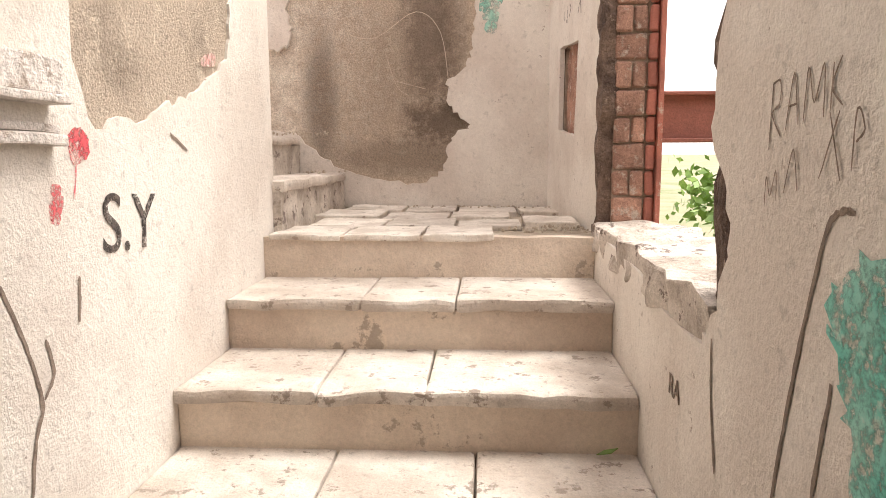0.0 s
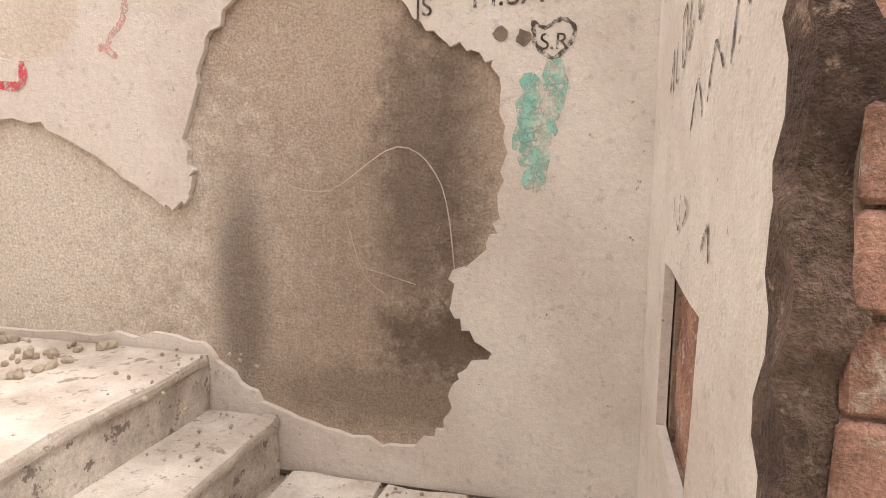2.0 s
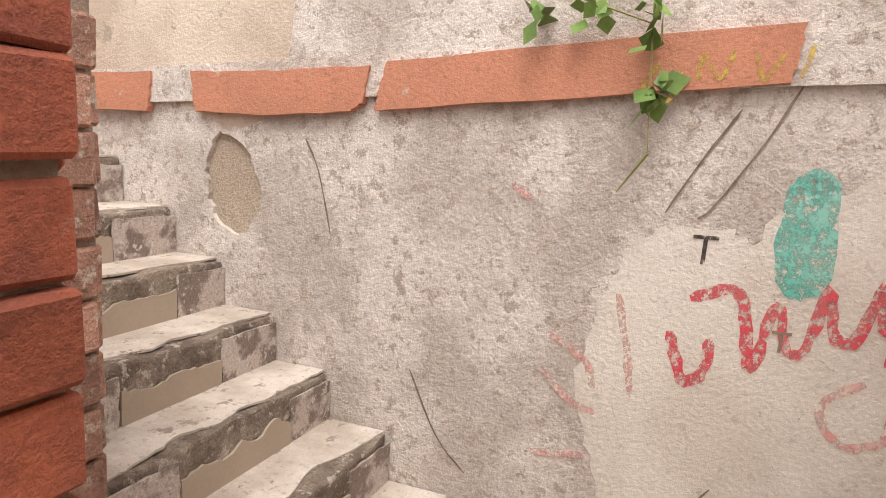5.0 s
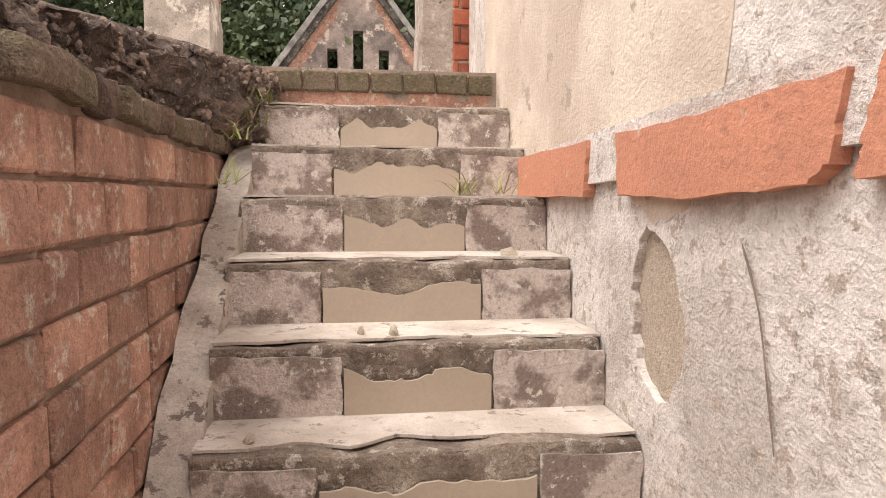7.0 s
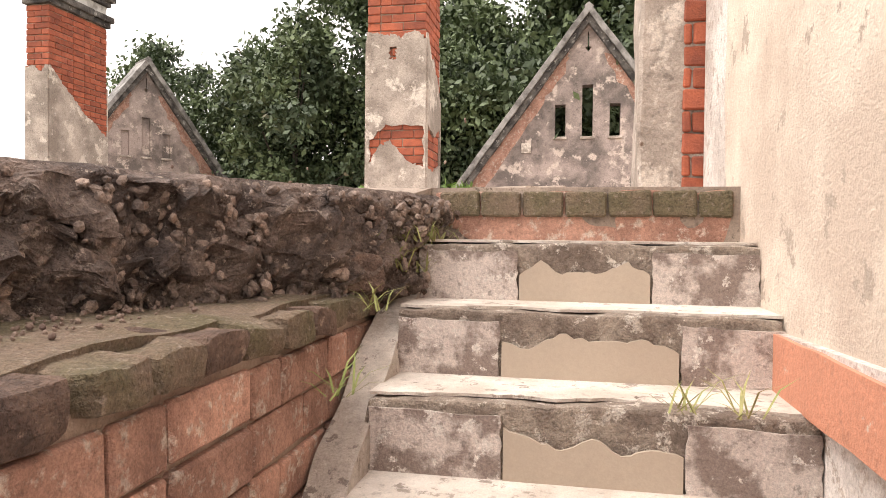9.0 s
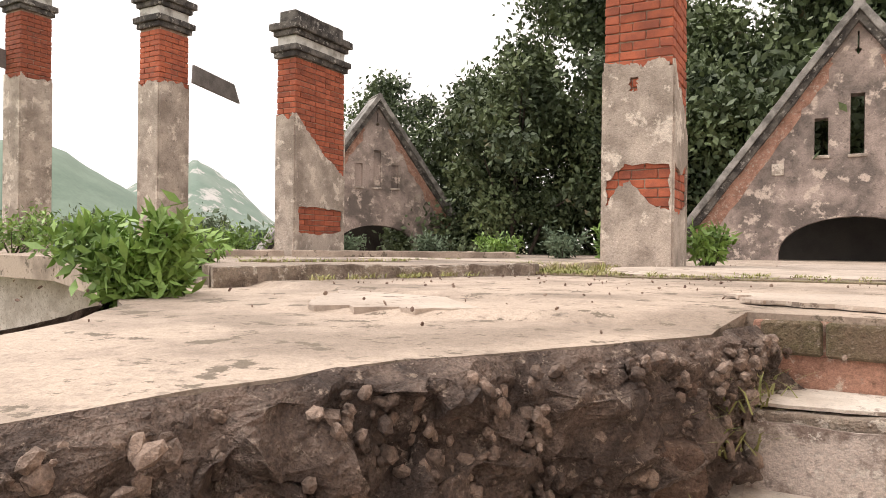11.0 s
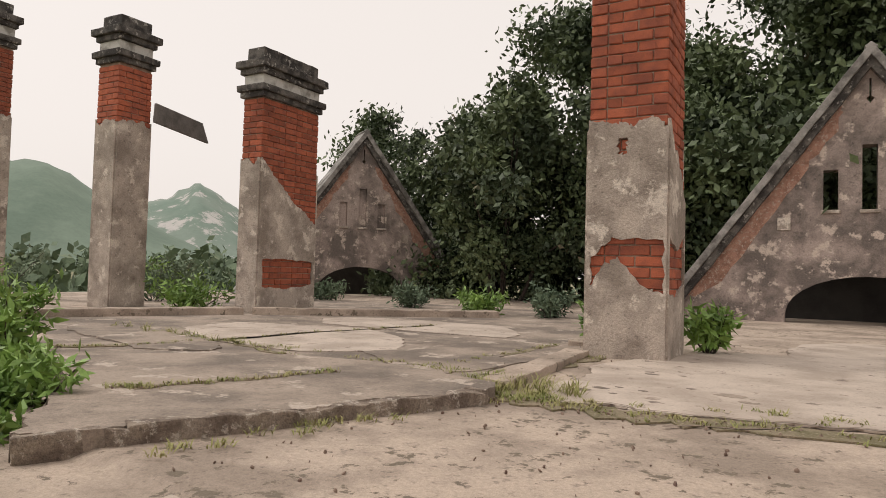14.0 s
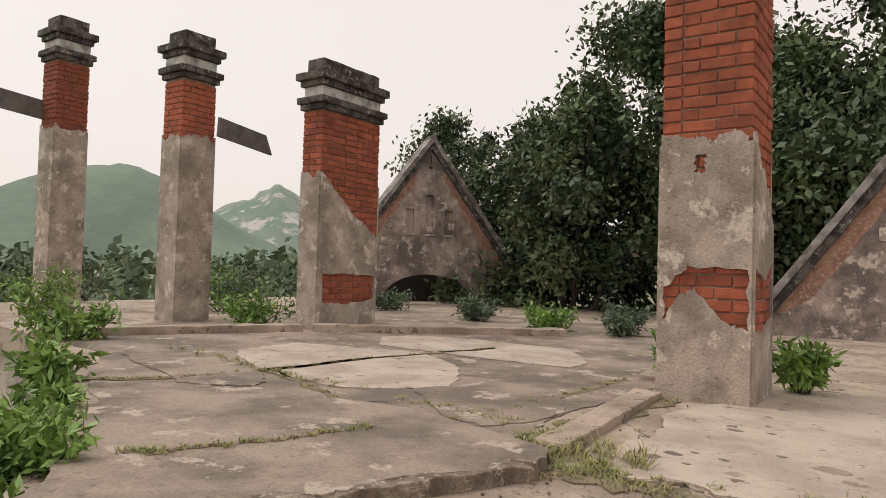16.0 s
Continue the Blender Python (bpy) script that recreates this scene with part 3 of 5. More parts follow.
def broken_rim(line):
    """Rough crumbled blocks along the front of the raised slab."""
    rim = thing("slab_rim", "crumbled brown rim of the raised slab", "slab rim", "", "structure")
    rr = random.Random(5)
    for (ax, ay), (bx, by) in zip(line, line[1:]):
        L, ang = math.hypot(bx - ax, by - ay), math.degrees(math.atan2(by - ay, bx - ax))
        n = max(1, round(L / 0.42))
        for k in range(n):
            l = L / n
            bm = rock(k * l - 0.008, (k + 1) * l + 0.004, -0.045 - rr.uniform(0, 0.02), 0.04, -0.03, 0.058 + rr.uniform(-0.008, 0.004), 0.03, 0.016, 9, 0.008, None, rr.random() * 9)
            bm.transform(Matrix.Translation((ax, ay, 2.17)) @ pose(0, 0, 0, 0, 0, ang))
            part("rim_block", bm, STEP_ROUGH, rim)


broken_rim([(-0.1, -1.82), (-0.2, -1.55), (0.04, -1.08), (0.2, -0.72), (0.4, -0.32), (0.55, -0.06)])


def kerb(a, b, w, h, label):
    a, b = Vector(a), Vector(b)
    bm = rock(0, (b - a).length, -w / 2, w / 2, -0.01, h, 0.12, 0.012, 6, 0.012)
    ob = part("kerb", bm, DECK)
    ob.matrix_world = Matrix.Translation((a.x, a.y, 2.17)) @ pose(0, 0, 0, 0, 0, math.degrees(math.atan2(b.y - a.y, b.x - a.x)))
    return tagged(ob, label, "kerb", "kerbs on the terrace")


kerb((-0.1, -1.95), (0.02, -3.55), 0.16, 0.05, "low worn concrete kerb running to the chimney")
kerb((0.2, -4.2), (0.6, -7.5), 0.2, 0.05, "low worn concrete kerb across the terrace")
kerb((2.2, -7.0), (4.5, -5.0), 0.22, 0.09, "low concrete kerb between the chimneys")
kerb((4.6, -4.9), (5.5, -2.9), 0.22, 0.09, "low concrete kerb by the shrubs")


def crack_lines():
    lines = [[(-0.2, -1.8), (0.5, -2.2), (1.5, -2.5), (2.4, -2.5), (3.4, -2.9)], [(0.2, -3.2), (1.0, -3.5), (2.0, -3.4), (3.2, -3.9), (4.2, -4.2)],
             [(-1.0, -1.5), (-1.6, -2.0), (-2.6, -2.4), (-4.0, -2.6)], [(0.9, -0.9), (1.3, -1.7), (1.1, -2.3)]]
    lines = [jag(q, 0.05, 4, 60 + i, False) for i, q in enumerate(lines)]
    return stroke(lines, WALLS["flat"], 0.014, 0.004)


tagged(part("crack", crack_lines(), CRACK), "dirt-filled cracks in the terrace concrete", "crack", "", "structure")
def dirt_strip(line, width, up, seed):
    """Grit and moss lying in a joint between slabs: a ragged ribbon."""
    rr = random.Random(seed)
    pts = jag(line, 0.02, 7, seed, False)
    sides = [[], []]
    for i, p in enumerate(pts):
        a, b = Vector(pts[max(i - 1, 0)]), Vector(pts[min(i + 1, len(pts) - 1)])
        d = (b - a).normalized()
        for side, sg in zip(sides, (1, -1)):
            w = width * rr.uniform(0.25, 0.75)
            side.append((p[0] - d.y * w * sg, p[1] + d.x * w * sg))
    strip = skin(sides[0] + sides[1][::-1], [], WALLS["flat"], 0.007, up)
    tagged(part("joint_dirt", strip, EARTH), "mossy grit filling a joint between terrace slabs", "dirt", "", "structure")
    return [(p[0] + rr.gauss(0, width * 0.3), p[1] + rr.gauss(0, width * 0.3), 2.176 + up) for p in pts for _ in range(6)]


JOINTS = (([(1.0, -0.72), (0.89, -0.81), (0.74, -1.18), (0.62, -1.6)], 0.04, 0.0535), ([(0.6, -1.9), (0.5, -2.65), (0.38, -4.12)], 0.06, 0.001), ([(3.04, -1.4), (2.69, -1.83), (2.47, -2.5), (2.33, -3.83), (2.06, -5.07)], 0.09, 0.006),
          ([(0.02, -1.66), (-0.04, -1.86), (0.02, -2.4), (-0.02, -2.82), (-0.12, -3.55)], 0.16, 0.001), ([(-0.2, -1.68), (-0.45, -1.72), (-0.85, -1.68), (-1.3, -1.74), (-2.2, -1.86)], 0.17, 0.001), ([(0.6, -1.71), (1.2, -2.1), (2.4, -2.6)], 0.05, 0.006))
grit = []
for i, (line, w, up) in enumerate(JOINTS):
    grit += dirt_strip(line, w, up, 40 + i)
tagged(part("joint_grit", pebbles(grit, 0.003, 0.011, 14, 0.5), PEBBLE), "small stones lying in the slab joints", "gravel", "", "stuff")
rs = random.Random(52)
for x, y in ((-0.47, -2.14), (-0.59, -2.32), (-0.72, -2.28), (-0.9, -2.5), (-1.09, -2.41), (-1.18, -2.26), (-0.79, -2.94), (-0.95, -3.29), (-0.63, -2.9), (-0.62, -2.12), (-0.52, -2.25), (-0.8, -2.1)):
    r = 0.075 if x == -1.09 else rs.uniform(0.02, 0.05)
    ring = [(x + math.cos(a) * r * rs.uniform(0.6, 1.3), y + math.sin(a) * r * rs.uniform(0.35, 0.8)) for a in np.linspace(0, math.tau, 8)[:-1]]
    tagged(part("worn_chip", skin(rag(jag(ring, 0.004, 3, 7), 0.003, 3, 8), [], WALLS["flat"], 0.0012, 0.0122), OLD_DECK), "dark worn chip in the pale screed", "chip", "chips in the screed")
rs = random.Random(12)
tagged(part("gravel", pebbles([(rs.gauss(-0.2, 1.1), rs.gauss(-1.8, 1.2), 2.174) for _ in range(500)], 0.002, 0.01, 6, 0.4), PEBBLE), "loose chips and grit on the terrace", "gravel", "", "stuff")


def tufts(spots, h, seed, count=14):
    rnd = random.Random(seed)
    bm = bmesh.new()
    for x, y, z in spots:
        for _ in range(count):
            a, l = rnd.uniform(0, math.tau), h * rnd.uniform(0.4, 1.1)
            o = Vector((x + rnd.gauss(0, 0.02), y + rnd.gauss(0, 0.02), z))
            d = Vector((math.cos(a), math.sin(a), rnd.uniform(0.6, 1.8))).normalized()
            s = Vector((-math.sin(a), math.cos(a), 0)) * 0.0022
            m, t = o + d * l * 0.6, o + d * l + Vector((math.cos(a), math.sin(a), -0.5)) * l * 0.25
            v = [bm.verts.new(q) for q in (o - s, o + s, m + s, m - s, t)]
            bm.faces.new(v[:4])
            bm.faces.new((v[3], v[2], v[4]))
    return bm


tagged(part("joint_weeds", tufts(grit[::3], 0.03, 15, 12), GRASS), "fine green weeds growing in the slab joints", "grass", "", "stuff")
tagged(part("grass", tufts([(rs.uniform(-0.5, 0.1), -1.75 - 0.15 * rs.random() - 0.3 * rs.random(), 2.18) for _ in range(40)] + [(-1.4 + rs.gauss(0, .04), 0.25 + rs.gauss(0, .12), 2.0) for _ in range(14)]
                           + [(2 + i * 0.15, -2.45 - 0.03 * i + rs.gauss(0, .05), 2.175) for i in range(14)], 0.09, 4), GRASS), "dry grass tufts in the terrace joints", "grass", "", "stuff")
rs = random.Random(77)
joints = [((-0.15, -1.75), (-2.6, -2.3)), ((-0.05, -1.9), (-0.5, -1.75)), ((0.3, -2.3), (3.4, -2.75)), ((0.2, -0.3), (-0.1, -1.6))]
spots = []
for a, b in joints:
    for _ in range(34):
        t = rs.random()
        spots.append((a[0] + (b[0] - a[0]) * t + rs.gauss(0, .05), a[1] + (b[1] - a[1]) * t + rs.gauss(0, .05), 2.178))
tagged(part("joint_moss", tufts(spots, 0.035, 9, 18), GRASS), "short dry moss and grass in the slab joints", "moss", "", "stuff")
# house walls under the terrace
for nm, q in (("wall_house_west", (-8.5, -8.2, -14.5, -0.5)), ("wall_house_south", (-8.2, 11.5, -14.5, -14.2)), ("wall_house_east", (11.2, 11.5, -14.2, -3.3)),
              ("wall_house_front", (-8.2, -2.66, -0.8, -0.5)), ("wall_house_hall", (0.9, 11.2, -3.6, -3.3))):
    struct(nm, box(*q, -1.3, 1.905), PLASTER_OLD, "stained plastered outer wall of the ruined house", "wall")

# ---- stairwell walls ----
D1, R1, Y1 = 0.345, 0.148, 2.55
D2, R2, Z2 = 0.236, 0.166, 0.343
Y2 = (2.47, 2.23, 2.0, 1.78, 1.56, 1.34, 1.09, 0.845, 0.6, 0.365, 0.129)
north_base = struct("wall_north", box(-2.66, 0.9, 3.76, 4.02, -1.3, 2.35), CEMENT_NORTH, "bare cement wall behind the flaking plaster", "wall")
HOLE_A = jag([(-0.34, 1.62), (-0.5, 1.42), (-0.6, 1.3), (-0.68, 1.16), (-0.735, 0.97), (-0.72, 0.87), (-0.74, 0.79), (-0.84, 0.78), (-0.98, 0.88), (-1.2, 1.0), (-1.46, 1.02), (-1.7, 0.95), (-1.98, 0.85),
              (-2.12, 0.66), (-2.13, 0.45), (-2.0, 0.36), (-1.2, 0.36), (-0.76, 0.38), (-0.62, 0.28), (-0.45, 0.17), (-0.2, 0.12), (0.0, 0.15), (0.05, 0.27), (0.08, 0.35), (0.17, 0.40), (0.07, 0.49), (0.055, 0.6),
              (0.14, 0.69), (0.18, 0.8), (0.185, 1.0), (0.16, 1.14), (0.06, 1.2), (-0.06, 1.28), (-0.16, 1.42), (-0.26, 1.6)], 0.012, 6, 21)
HOLE_B = jag([(-1.23, 1.61), (-1.38, 1.56), (-1.46, 1.45), (-1.46, 1.31), (-1.39, 1.22), (-1.24, 1.2), (-1.13, 1.24), (-1.07, 1.32), (-1.1, 1.46), (-1.17, 1.57)], 0.007, 6, 22)
HOLE_C = jag([(-0.98, 1.84), (-1.06, 1.72), (-0.97, 1.62), (-0.86, 1.66), (-0.84, 1.8)], 0.004, 4, 23)
struct("plaster_north", skin([(-2.355, 0.0), (0.595, 0.0), (0.595, 2.35), (-2.355, 2.35)], [HOLE_A, HOLE_B, HOLE_C], WALLS["north"], -0.019, 0.0), PLASTER, "cracked pale plaster with large patches fallen off", "wall plaster")
part("undercoat_oval", skin([(-1.6, 1.1), (-0.8, 1.1), (-0.8, 2.0), (-1.6, 2.0)], [], WALLS["north"], 0.006, -0.019), UNDERCOAT, north_base, "cream undercoat")

west = struct("wall_west", crumble(cut(cut(box(-2.66, -2.378, -0.5, 4.02, -1.3, 2.22), "y", 0.12), "z", 0.4), 0.03, 5, lambda c: c.z > 2.1), CEMENT, "thick old masonry wall along the upper steps", "wall")
WTOP = jag([(3.735, 2.17), (3.2, 2.14), (2.7, 2.2), (2.2, 2.12), (1.9, 2.2)], 0.012, 5, 31, False)
HOLE_W = jag([(1.57, 1.61), (1.49, 1.52), (1.51, 1.36), (1.62, 1.26), (1.72, 1.37), (1.69, 1.51)], 0.009, 6, 32)
struct("plaster_west", skin([(-0.5, 0.0), (3.735, 0.0)] + WTOP + [(1.88, 3.9), (-0.5, 3.9)], [HOLE_W], WALLS["west"], -0.018, 0.0), PLASTER_OLD, "blotched pale plaster with cracks on the stair wall", "wall plaster")
struct("wall_west_upper", box(-2.66, -2.379, -0.5, 1.86, 2.15, 3.9), CEMENT, "tall broken wall above the upper steps", "wall")
part("smooth_coat", skin(rag(jag([(2.9, 0.62), (3.4, 0.45), (3.73, 0.4), (3.73, 1.5), (3.5, 1.6), (3.25, 1.4), (3.02, 1.42), (2.86, 1.1)], 0.03, 3, 33), 0.012, 4, 3), [], WALLS["west"], 0.002, 0.001), PLASTER, west, "smoother white plaster patch")
part("smooth_coat", skin(rag(jag([(0.0, 1.8), (0.6, 1.78), (1.2, 1.77), (1.8, 1.78), (1.84, 3.8), (0.3, 3.85), (-0.1, 3.0)], 0.02, 5, 34), 0.01, 5, 4), [], WALLS["west"], 0.0012, 0.0006), UNDER, west, "cream plaster patch")


def band_on(u, v, d):
    return (-2.36 + d, u, 1.672 + (v - 1.66) * 0.76 + 0.075 * min(1.5, max(0.0, u - 1.8)))


BAND = [(0.58, 1.66), (1.25, 1.66), (1.27, 1.84), (0.6, 1.83)], [(1.47, 1.665), (1.7, 1.66), (2.08, 1.655), (2.12, 1.69), (2.14, 1.83), (1.8, 1.84), (1.45, 1.84)], [(2.16, 1.655), (3.28, 1.66), (3.3, 1.84), (2.2, 1.84), (2.17, 1.72)], [(3.52, 1.66), (3.72, 1.66), (3.72, 1.84), (3.5, 1.84)]
band = thing("string_course", "orange-painted plaster band running along the stair wall", "wall band", "", "structure")
for i, q in enumerate(BAND):
    part("band_piece", skin(rag(q, 0.005, 7, 40 + i), [], band_on, 0.03, 0.002), ORANGE, band)
part("band_core", skin([(0.58, 1.67), (3.73, 1.67), (3.73, 1.83), (0.58, 1.83)], [], band_on, 0.02, 0.001), PLASTER_OLD, band, "grey bedding where the paint is gone")
part("band_north", skin(rag([(-2.31, 1.83), (-1.2, 1.84), (0.1, 1.86), (0.1, 2.02), (-2.31, 1.99)], 0.003, 7, 50), [], WALLS["north"], 0.045, 0.002), ORANGE, band)


def newel_wall():
    bm = box(-0.858, -0.52, -4.2, 2.69, -1.3, 1.86)
    add_box(bm, -1.342, -0.859, -4.2, 2.155, -1.3, 1.84)
    return bm


newel = struct("wall_newel", newel_wall(), MORTAR, "thick brick wall between the two flights of steps", "wall")
HOLE_N = jag([(1.56, 0.9), (1.55, 0.37), (1.72, 0.33), (1.9, 0.375), (2.07, 0.43), (2.28, 0.54), (2.35, 0.72), (2.52, 0.9), (2.56, 1.2), (2.2, 1.5), (1.62, 1.3)], 0.012, 6, 61)
part("plaster_coat", skin([(-4.2, -1.3), (2.68, -1.3), (2.68, 1.86), (-4.2, 1.86)], [HOLE_N], WALLS["newel"], -0.02, 0.0), PLASTER, newel, "pale plaster with scratched letters")
part("cement_patch", skin([(1.4, 0.2), (2.64, 0.2), (2.64, 1.6), (1.4, 1.6)], [], WALLS["newel"], 0.012, -0.02), CEMENT, newel, "bare brown cement")
bricks(newel, (-0.87, 2.70), (-0.515, 2.70), 0.33, 1.83, (0, 1), BRICK, 0.088, 0.23, proud=0.0, seed=5)
bricks(newel, (-0.868, 2.16), (-0.868, 2.69), 0.5, 1.83, (-1, 0), BRICK, 0.088, 0.23, seed=6)
bricks(newel, (-1.35, 0.0), (-1.35, 2.16), 0.42, 1.79, (-1, 0), BRICK_WORN, 0.098, 0.24, keep=lambda c, z: z > 0.45 + (2.5 - c) * 0.55, seed=7)
bricks(newel, (-1.34, 2.165), (-0.87, 2.165), 0.42, 1.79, (0, 1), BRICK_WORN, 0.098, 0.23, seed=8)
rnd7 = random.Random(7)
for i in range(16):
    y = 0.1 + i * 0.132
    bm = rock(-0.06, 0.06, -0.085, 0.085, -0.034, 0.03, 0.035, 0.012, 12, 0.018, None, i)
    ob = part("coping_brick", bm, MOSS if i % 3 else ARRIS, newel)
    ob.matrix_world = Matrix.Translation((-1.285 + rnd7.uniform(-.012, .012), y, 1.835)) @ pose(0, 0, 0, rnd7.uniform(-3, 3), rnd7.uniform(-4, 4), 90 + rnd7.uniform(-5, 5))
struct("ledge", rock(-1.30, -0.84, 0.05, 2.14, 1.80, 1.872, 0.08, 0.016, 8), MOSS, "mossy earth-covered ledge on top of the brick wall", "ledge")
rs = random.Random(15)
tagged(part("ledge_stones", pebbles([(rs.uniform(-1.2, -0.9), rs.uniform(0.2, 2.05), 1.876) for _ in range(520)], 0.002, 0.008, 3), PEBBLE), "small stones and bits on the mossy ledge", "stones", "", "stuff")

# east wall with its broken opening
east = struct("wall_east", box(0.622, 0.88, -4.2, 1.42, -1.3, 1.9), MORTAR, "thick wall of the lower flight beside the broken opening", "wall")
RAG = jag([(1.50, 1.9), (1.43, 0.7), (1.40, 0.5), (1.44, 0.3), (1.36, 0.2), (1.35, 0.1), (1.42, -0.02), (1.5, -0.06), (2.0, -0.02), (2.55, 0.02)], 0.012, 5, 71, False)
part("plaster_coat", skin([(-4.2, -1.3), (2.62, -1.3)] + RAG[::-1] + [(-4.2, 1.9)], [], WALLS["east"], -0.02, 0.0), PLASTER, east, "pale plaster with a ragged broken edge")
part("broken_edge", rock(0.62, 0.885, 1.36, 1.47, 0.0, 1.9, 0.05, 0.03, 9, 0.01), ARRIS, east, "broken brick edge of the opening")
struct("wall_sill", box(0.622, 0.88, 1.42, 2.62, -1.3, -0.02), MORTAR, "low wall under the broken opening", "wall")
struct("sill", rock(0.60, 0.87, 1.4, 2.66, -0.06, 0.03, 0.045, 0.026, 12, 0.01), STEP, "broken rubble sill of the opening", "sill")
def askew(bm):
    """Turns the inner face of the landing wall a little out of square."""
    for v in bm.verts:
        if v.co.x < 0.7:
            v.co.x += (3.1 - v.co.y) * 0.08
    return bm


def landing_core():
    bm = box(0.625, 0.799, 2.7, 3.76, -1.3, 0.34)
    for q in ((2.7, 3.76, 0.715, 2.35), (2.7, 3.1, 0.34, 0.715), (3.455, 3.76, 0.34, 0.715)):
        add_box(bm, 0.625, 0.799, *q)
    return askew(bm)


struct("wall_east_landing", landing_core(), MORTAR, "brick wall beside the landing", "wall")
SLOT = [(3.09, 0.70), (3.46, 0.72), (3.47, 0.37), (3.13, 0.33)]
landing_skin = struct("plaster_east", skin([(2.70, -0.02)] + jag([(3.738, -0.02), (3.738, 2.35)], 0.0, 2, 1, False) + jag([(2.78, 2.35), (2.72, 1.6), (2.74, 1.0), (2.69, 0.5), (2.72, 0.1)], 0.008, 4, 73, False), [rag(SLOT, 0.006, 5, 72)], WALLS["landing"], -0.021, 0.0), PLASTER, "white plaster with a slot broken out of it", "wall plaster")
part("slot_rubble", askew(rock(0.635, 0.68, 3.05, 3.5, 0.3, 0.76, 0.035, 0.012, 16)), BRICK_WORN, landing_skin, "broken brick inside the slot")
jamb = thing("brick_jamb", "weathered red brick pier at the side of the opening", "pier", "", "structure", at=(0.74, 2.66, 0))
part("pier_core", box(0.662, 0.798, 2.632, 2.699, 0.0, 2.35), MORTAR, jamb)
jamb.location = (0, 0, 0)
bricks(jamb, (0.66, 2.625), (0.765, 2.625), 0.03, 2.3, (0, -1), BRICK_WORN, 0.088, 0.115, seed=81)
bricks(jamb, (0.765, 2.618), (0.80, 2.618), 0.03, 2.3, (0, -1), BRICK_PAINT, 0.088, 0.2, seed=82)
part("outer_return", box(0.80, 0.815, 2.60, 3.76, 0.0, 2.35), BRICK_PAINT, jamb, "red painted outer face")
part("broken_arris", rock(0.618, 0.672, 2.63, 2.71, 0.0, 2.35, 0.04, 0.028, 11), ARRIS, jamb, "dark broken edge between plaster and brick")
struct("wall_end", box(-0.5, 0.88, -4.5, -4.2, -1.3, 1.9), PLASTER, "plastered wall closing the lower hall", "wall")
struct("floor_hall", box(-0.5, 0.62, -4.2, 0.1, -1.35, -1.184), STEP, "worn cement floor at the foot of the steps", "floor")


# ---- steps ----
def lower_step(i):
    y, z = Y1 - D1 * i, -R1 * i
    st = thing("stair_step", "worn cream stone step with a chipped rounded nosing", "step", "lower flight of steps", at=(0, 0, 0))
    only = lambda c: c.z > z - 0.07 and c.y < y + 0.06
    part("riser", rock(-0.50, 0.60, y, y + D1 + 0.02, z - R1 - 0.03, z - 0.03, 0.09, 0.004, 8, 0.004), UNDER, st)
    for k, (a, b) in enumerate(((-0.5, -0.16 + 0.05 * (i % 2)), (-0.156 + 0.05 * (i % 2), 0.22 - 0.06 * (i % 3)), (0.224 - 0.06 * (i % 3), 0.6))):
        part("tread_slab", rock(a, b, y - 0.018, y + D1 + 0.02, z - 0.034, z + 0.002 * k, 0.06, 0.011, 11, 0.012, only, i + k), STEP_TOP, st)
    return st


for i in range(1, 9):
    lower_step(i)
struct("landing_base", box(-0.5, 0.66, Y1 + 0.002, 3.76, -R1 - 0.06, -0.022), DUST, "dusty bed of the lower landing", "landing")
struct("landing_riser", rock(-0.50, 0.60, Y1 - 0.004, Y1 + 0.06, -R1 - 0.03, -0.012, 0.08, 0.006, 9), UNDER, "chipped riser at the lower landing", "riser")
landing = thing("landing_floor", "cracked stone tiles of the lower landing", "floor", "", "structure")
rs = random.Random(4)
for r in range(4):
    x = -0.48 + (0.06 if r % 2 else 0)
    while x < 0.58:
        w = min(rs.uniform(0.24, 0.3), 0.6 - x)
        y0 = Y1 - 0.015 + r * 0.3
        gone = (r == 0 and x > 0.2) or (r == 2 and x > 0.3)
        if w > 0.08 and not gone:
            h = rs.uniform(-0.006, 0.012)
            part("tile", rock(x, x + w - 0.012, y0, min(y0 + 0.29, 3.735), -0.024, h, 0.07, 0.007, 9, 0.006, None, x + r), TILE, landing)
        x += w
rs = random.Random(23)
tagged(part("landing_rubble", pebbles([(rs.uniform(-0.45, 0.58), 3.6 + rs.random() * 0.12, 0.005) for _ in range(90)] + [(rs.uniform(-0.8, -0.45), rs.uniform(3.3, 3.72), 0.18 + 0.18 * (rs.random() > .5)) for _ in range(60)]
                                         + [(0.3 + rs.random() * .3, 2.6 + rs.random() * .2, 0.0) for _ in range(60)], 0.002, 0.009, 9), DUST), "plaster crumbs lying on the landing", "rubble", "", "stuff")
for x0, x1, z in ((-0.70, -0.47, 0.17), (-2.36, -0.69, 0.343)):
    st = thing("stair_step", "broad worn step turning on the landing", "step", "landing steps")
    part("tread_slab", rock(x0, x1 + 0.012, 2.66, 3.735, z - 0.04, z, 0.07, 0.012, 8, 0.014, lambda c: c.x > x1 - 0.1 or c.z < z - 0.02), STEP_TOP, st)
    part("riser", rock(x0, x1, 2.66, 3.735, z - 0.2, z - 0.035, 0.08, 0.008, 9), STEP, st)
struct("landing_upper", box(-2.36, -0.88, 2.2, 2.66, 0.2, 0.338), STEP_TOP, "dusty upper landing at the foot of the second flight", "landing")


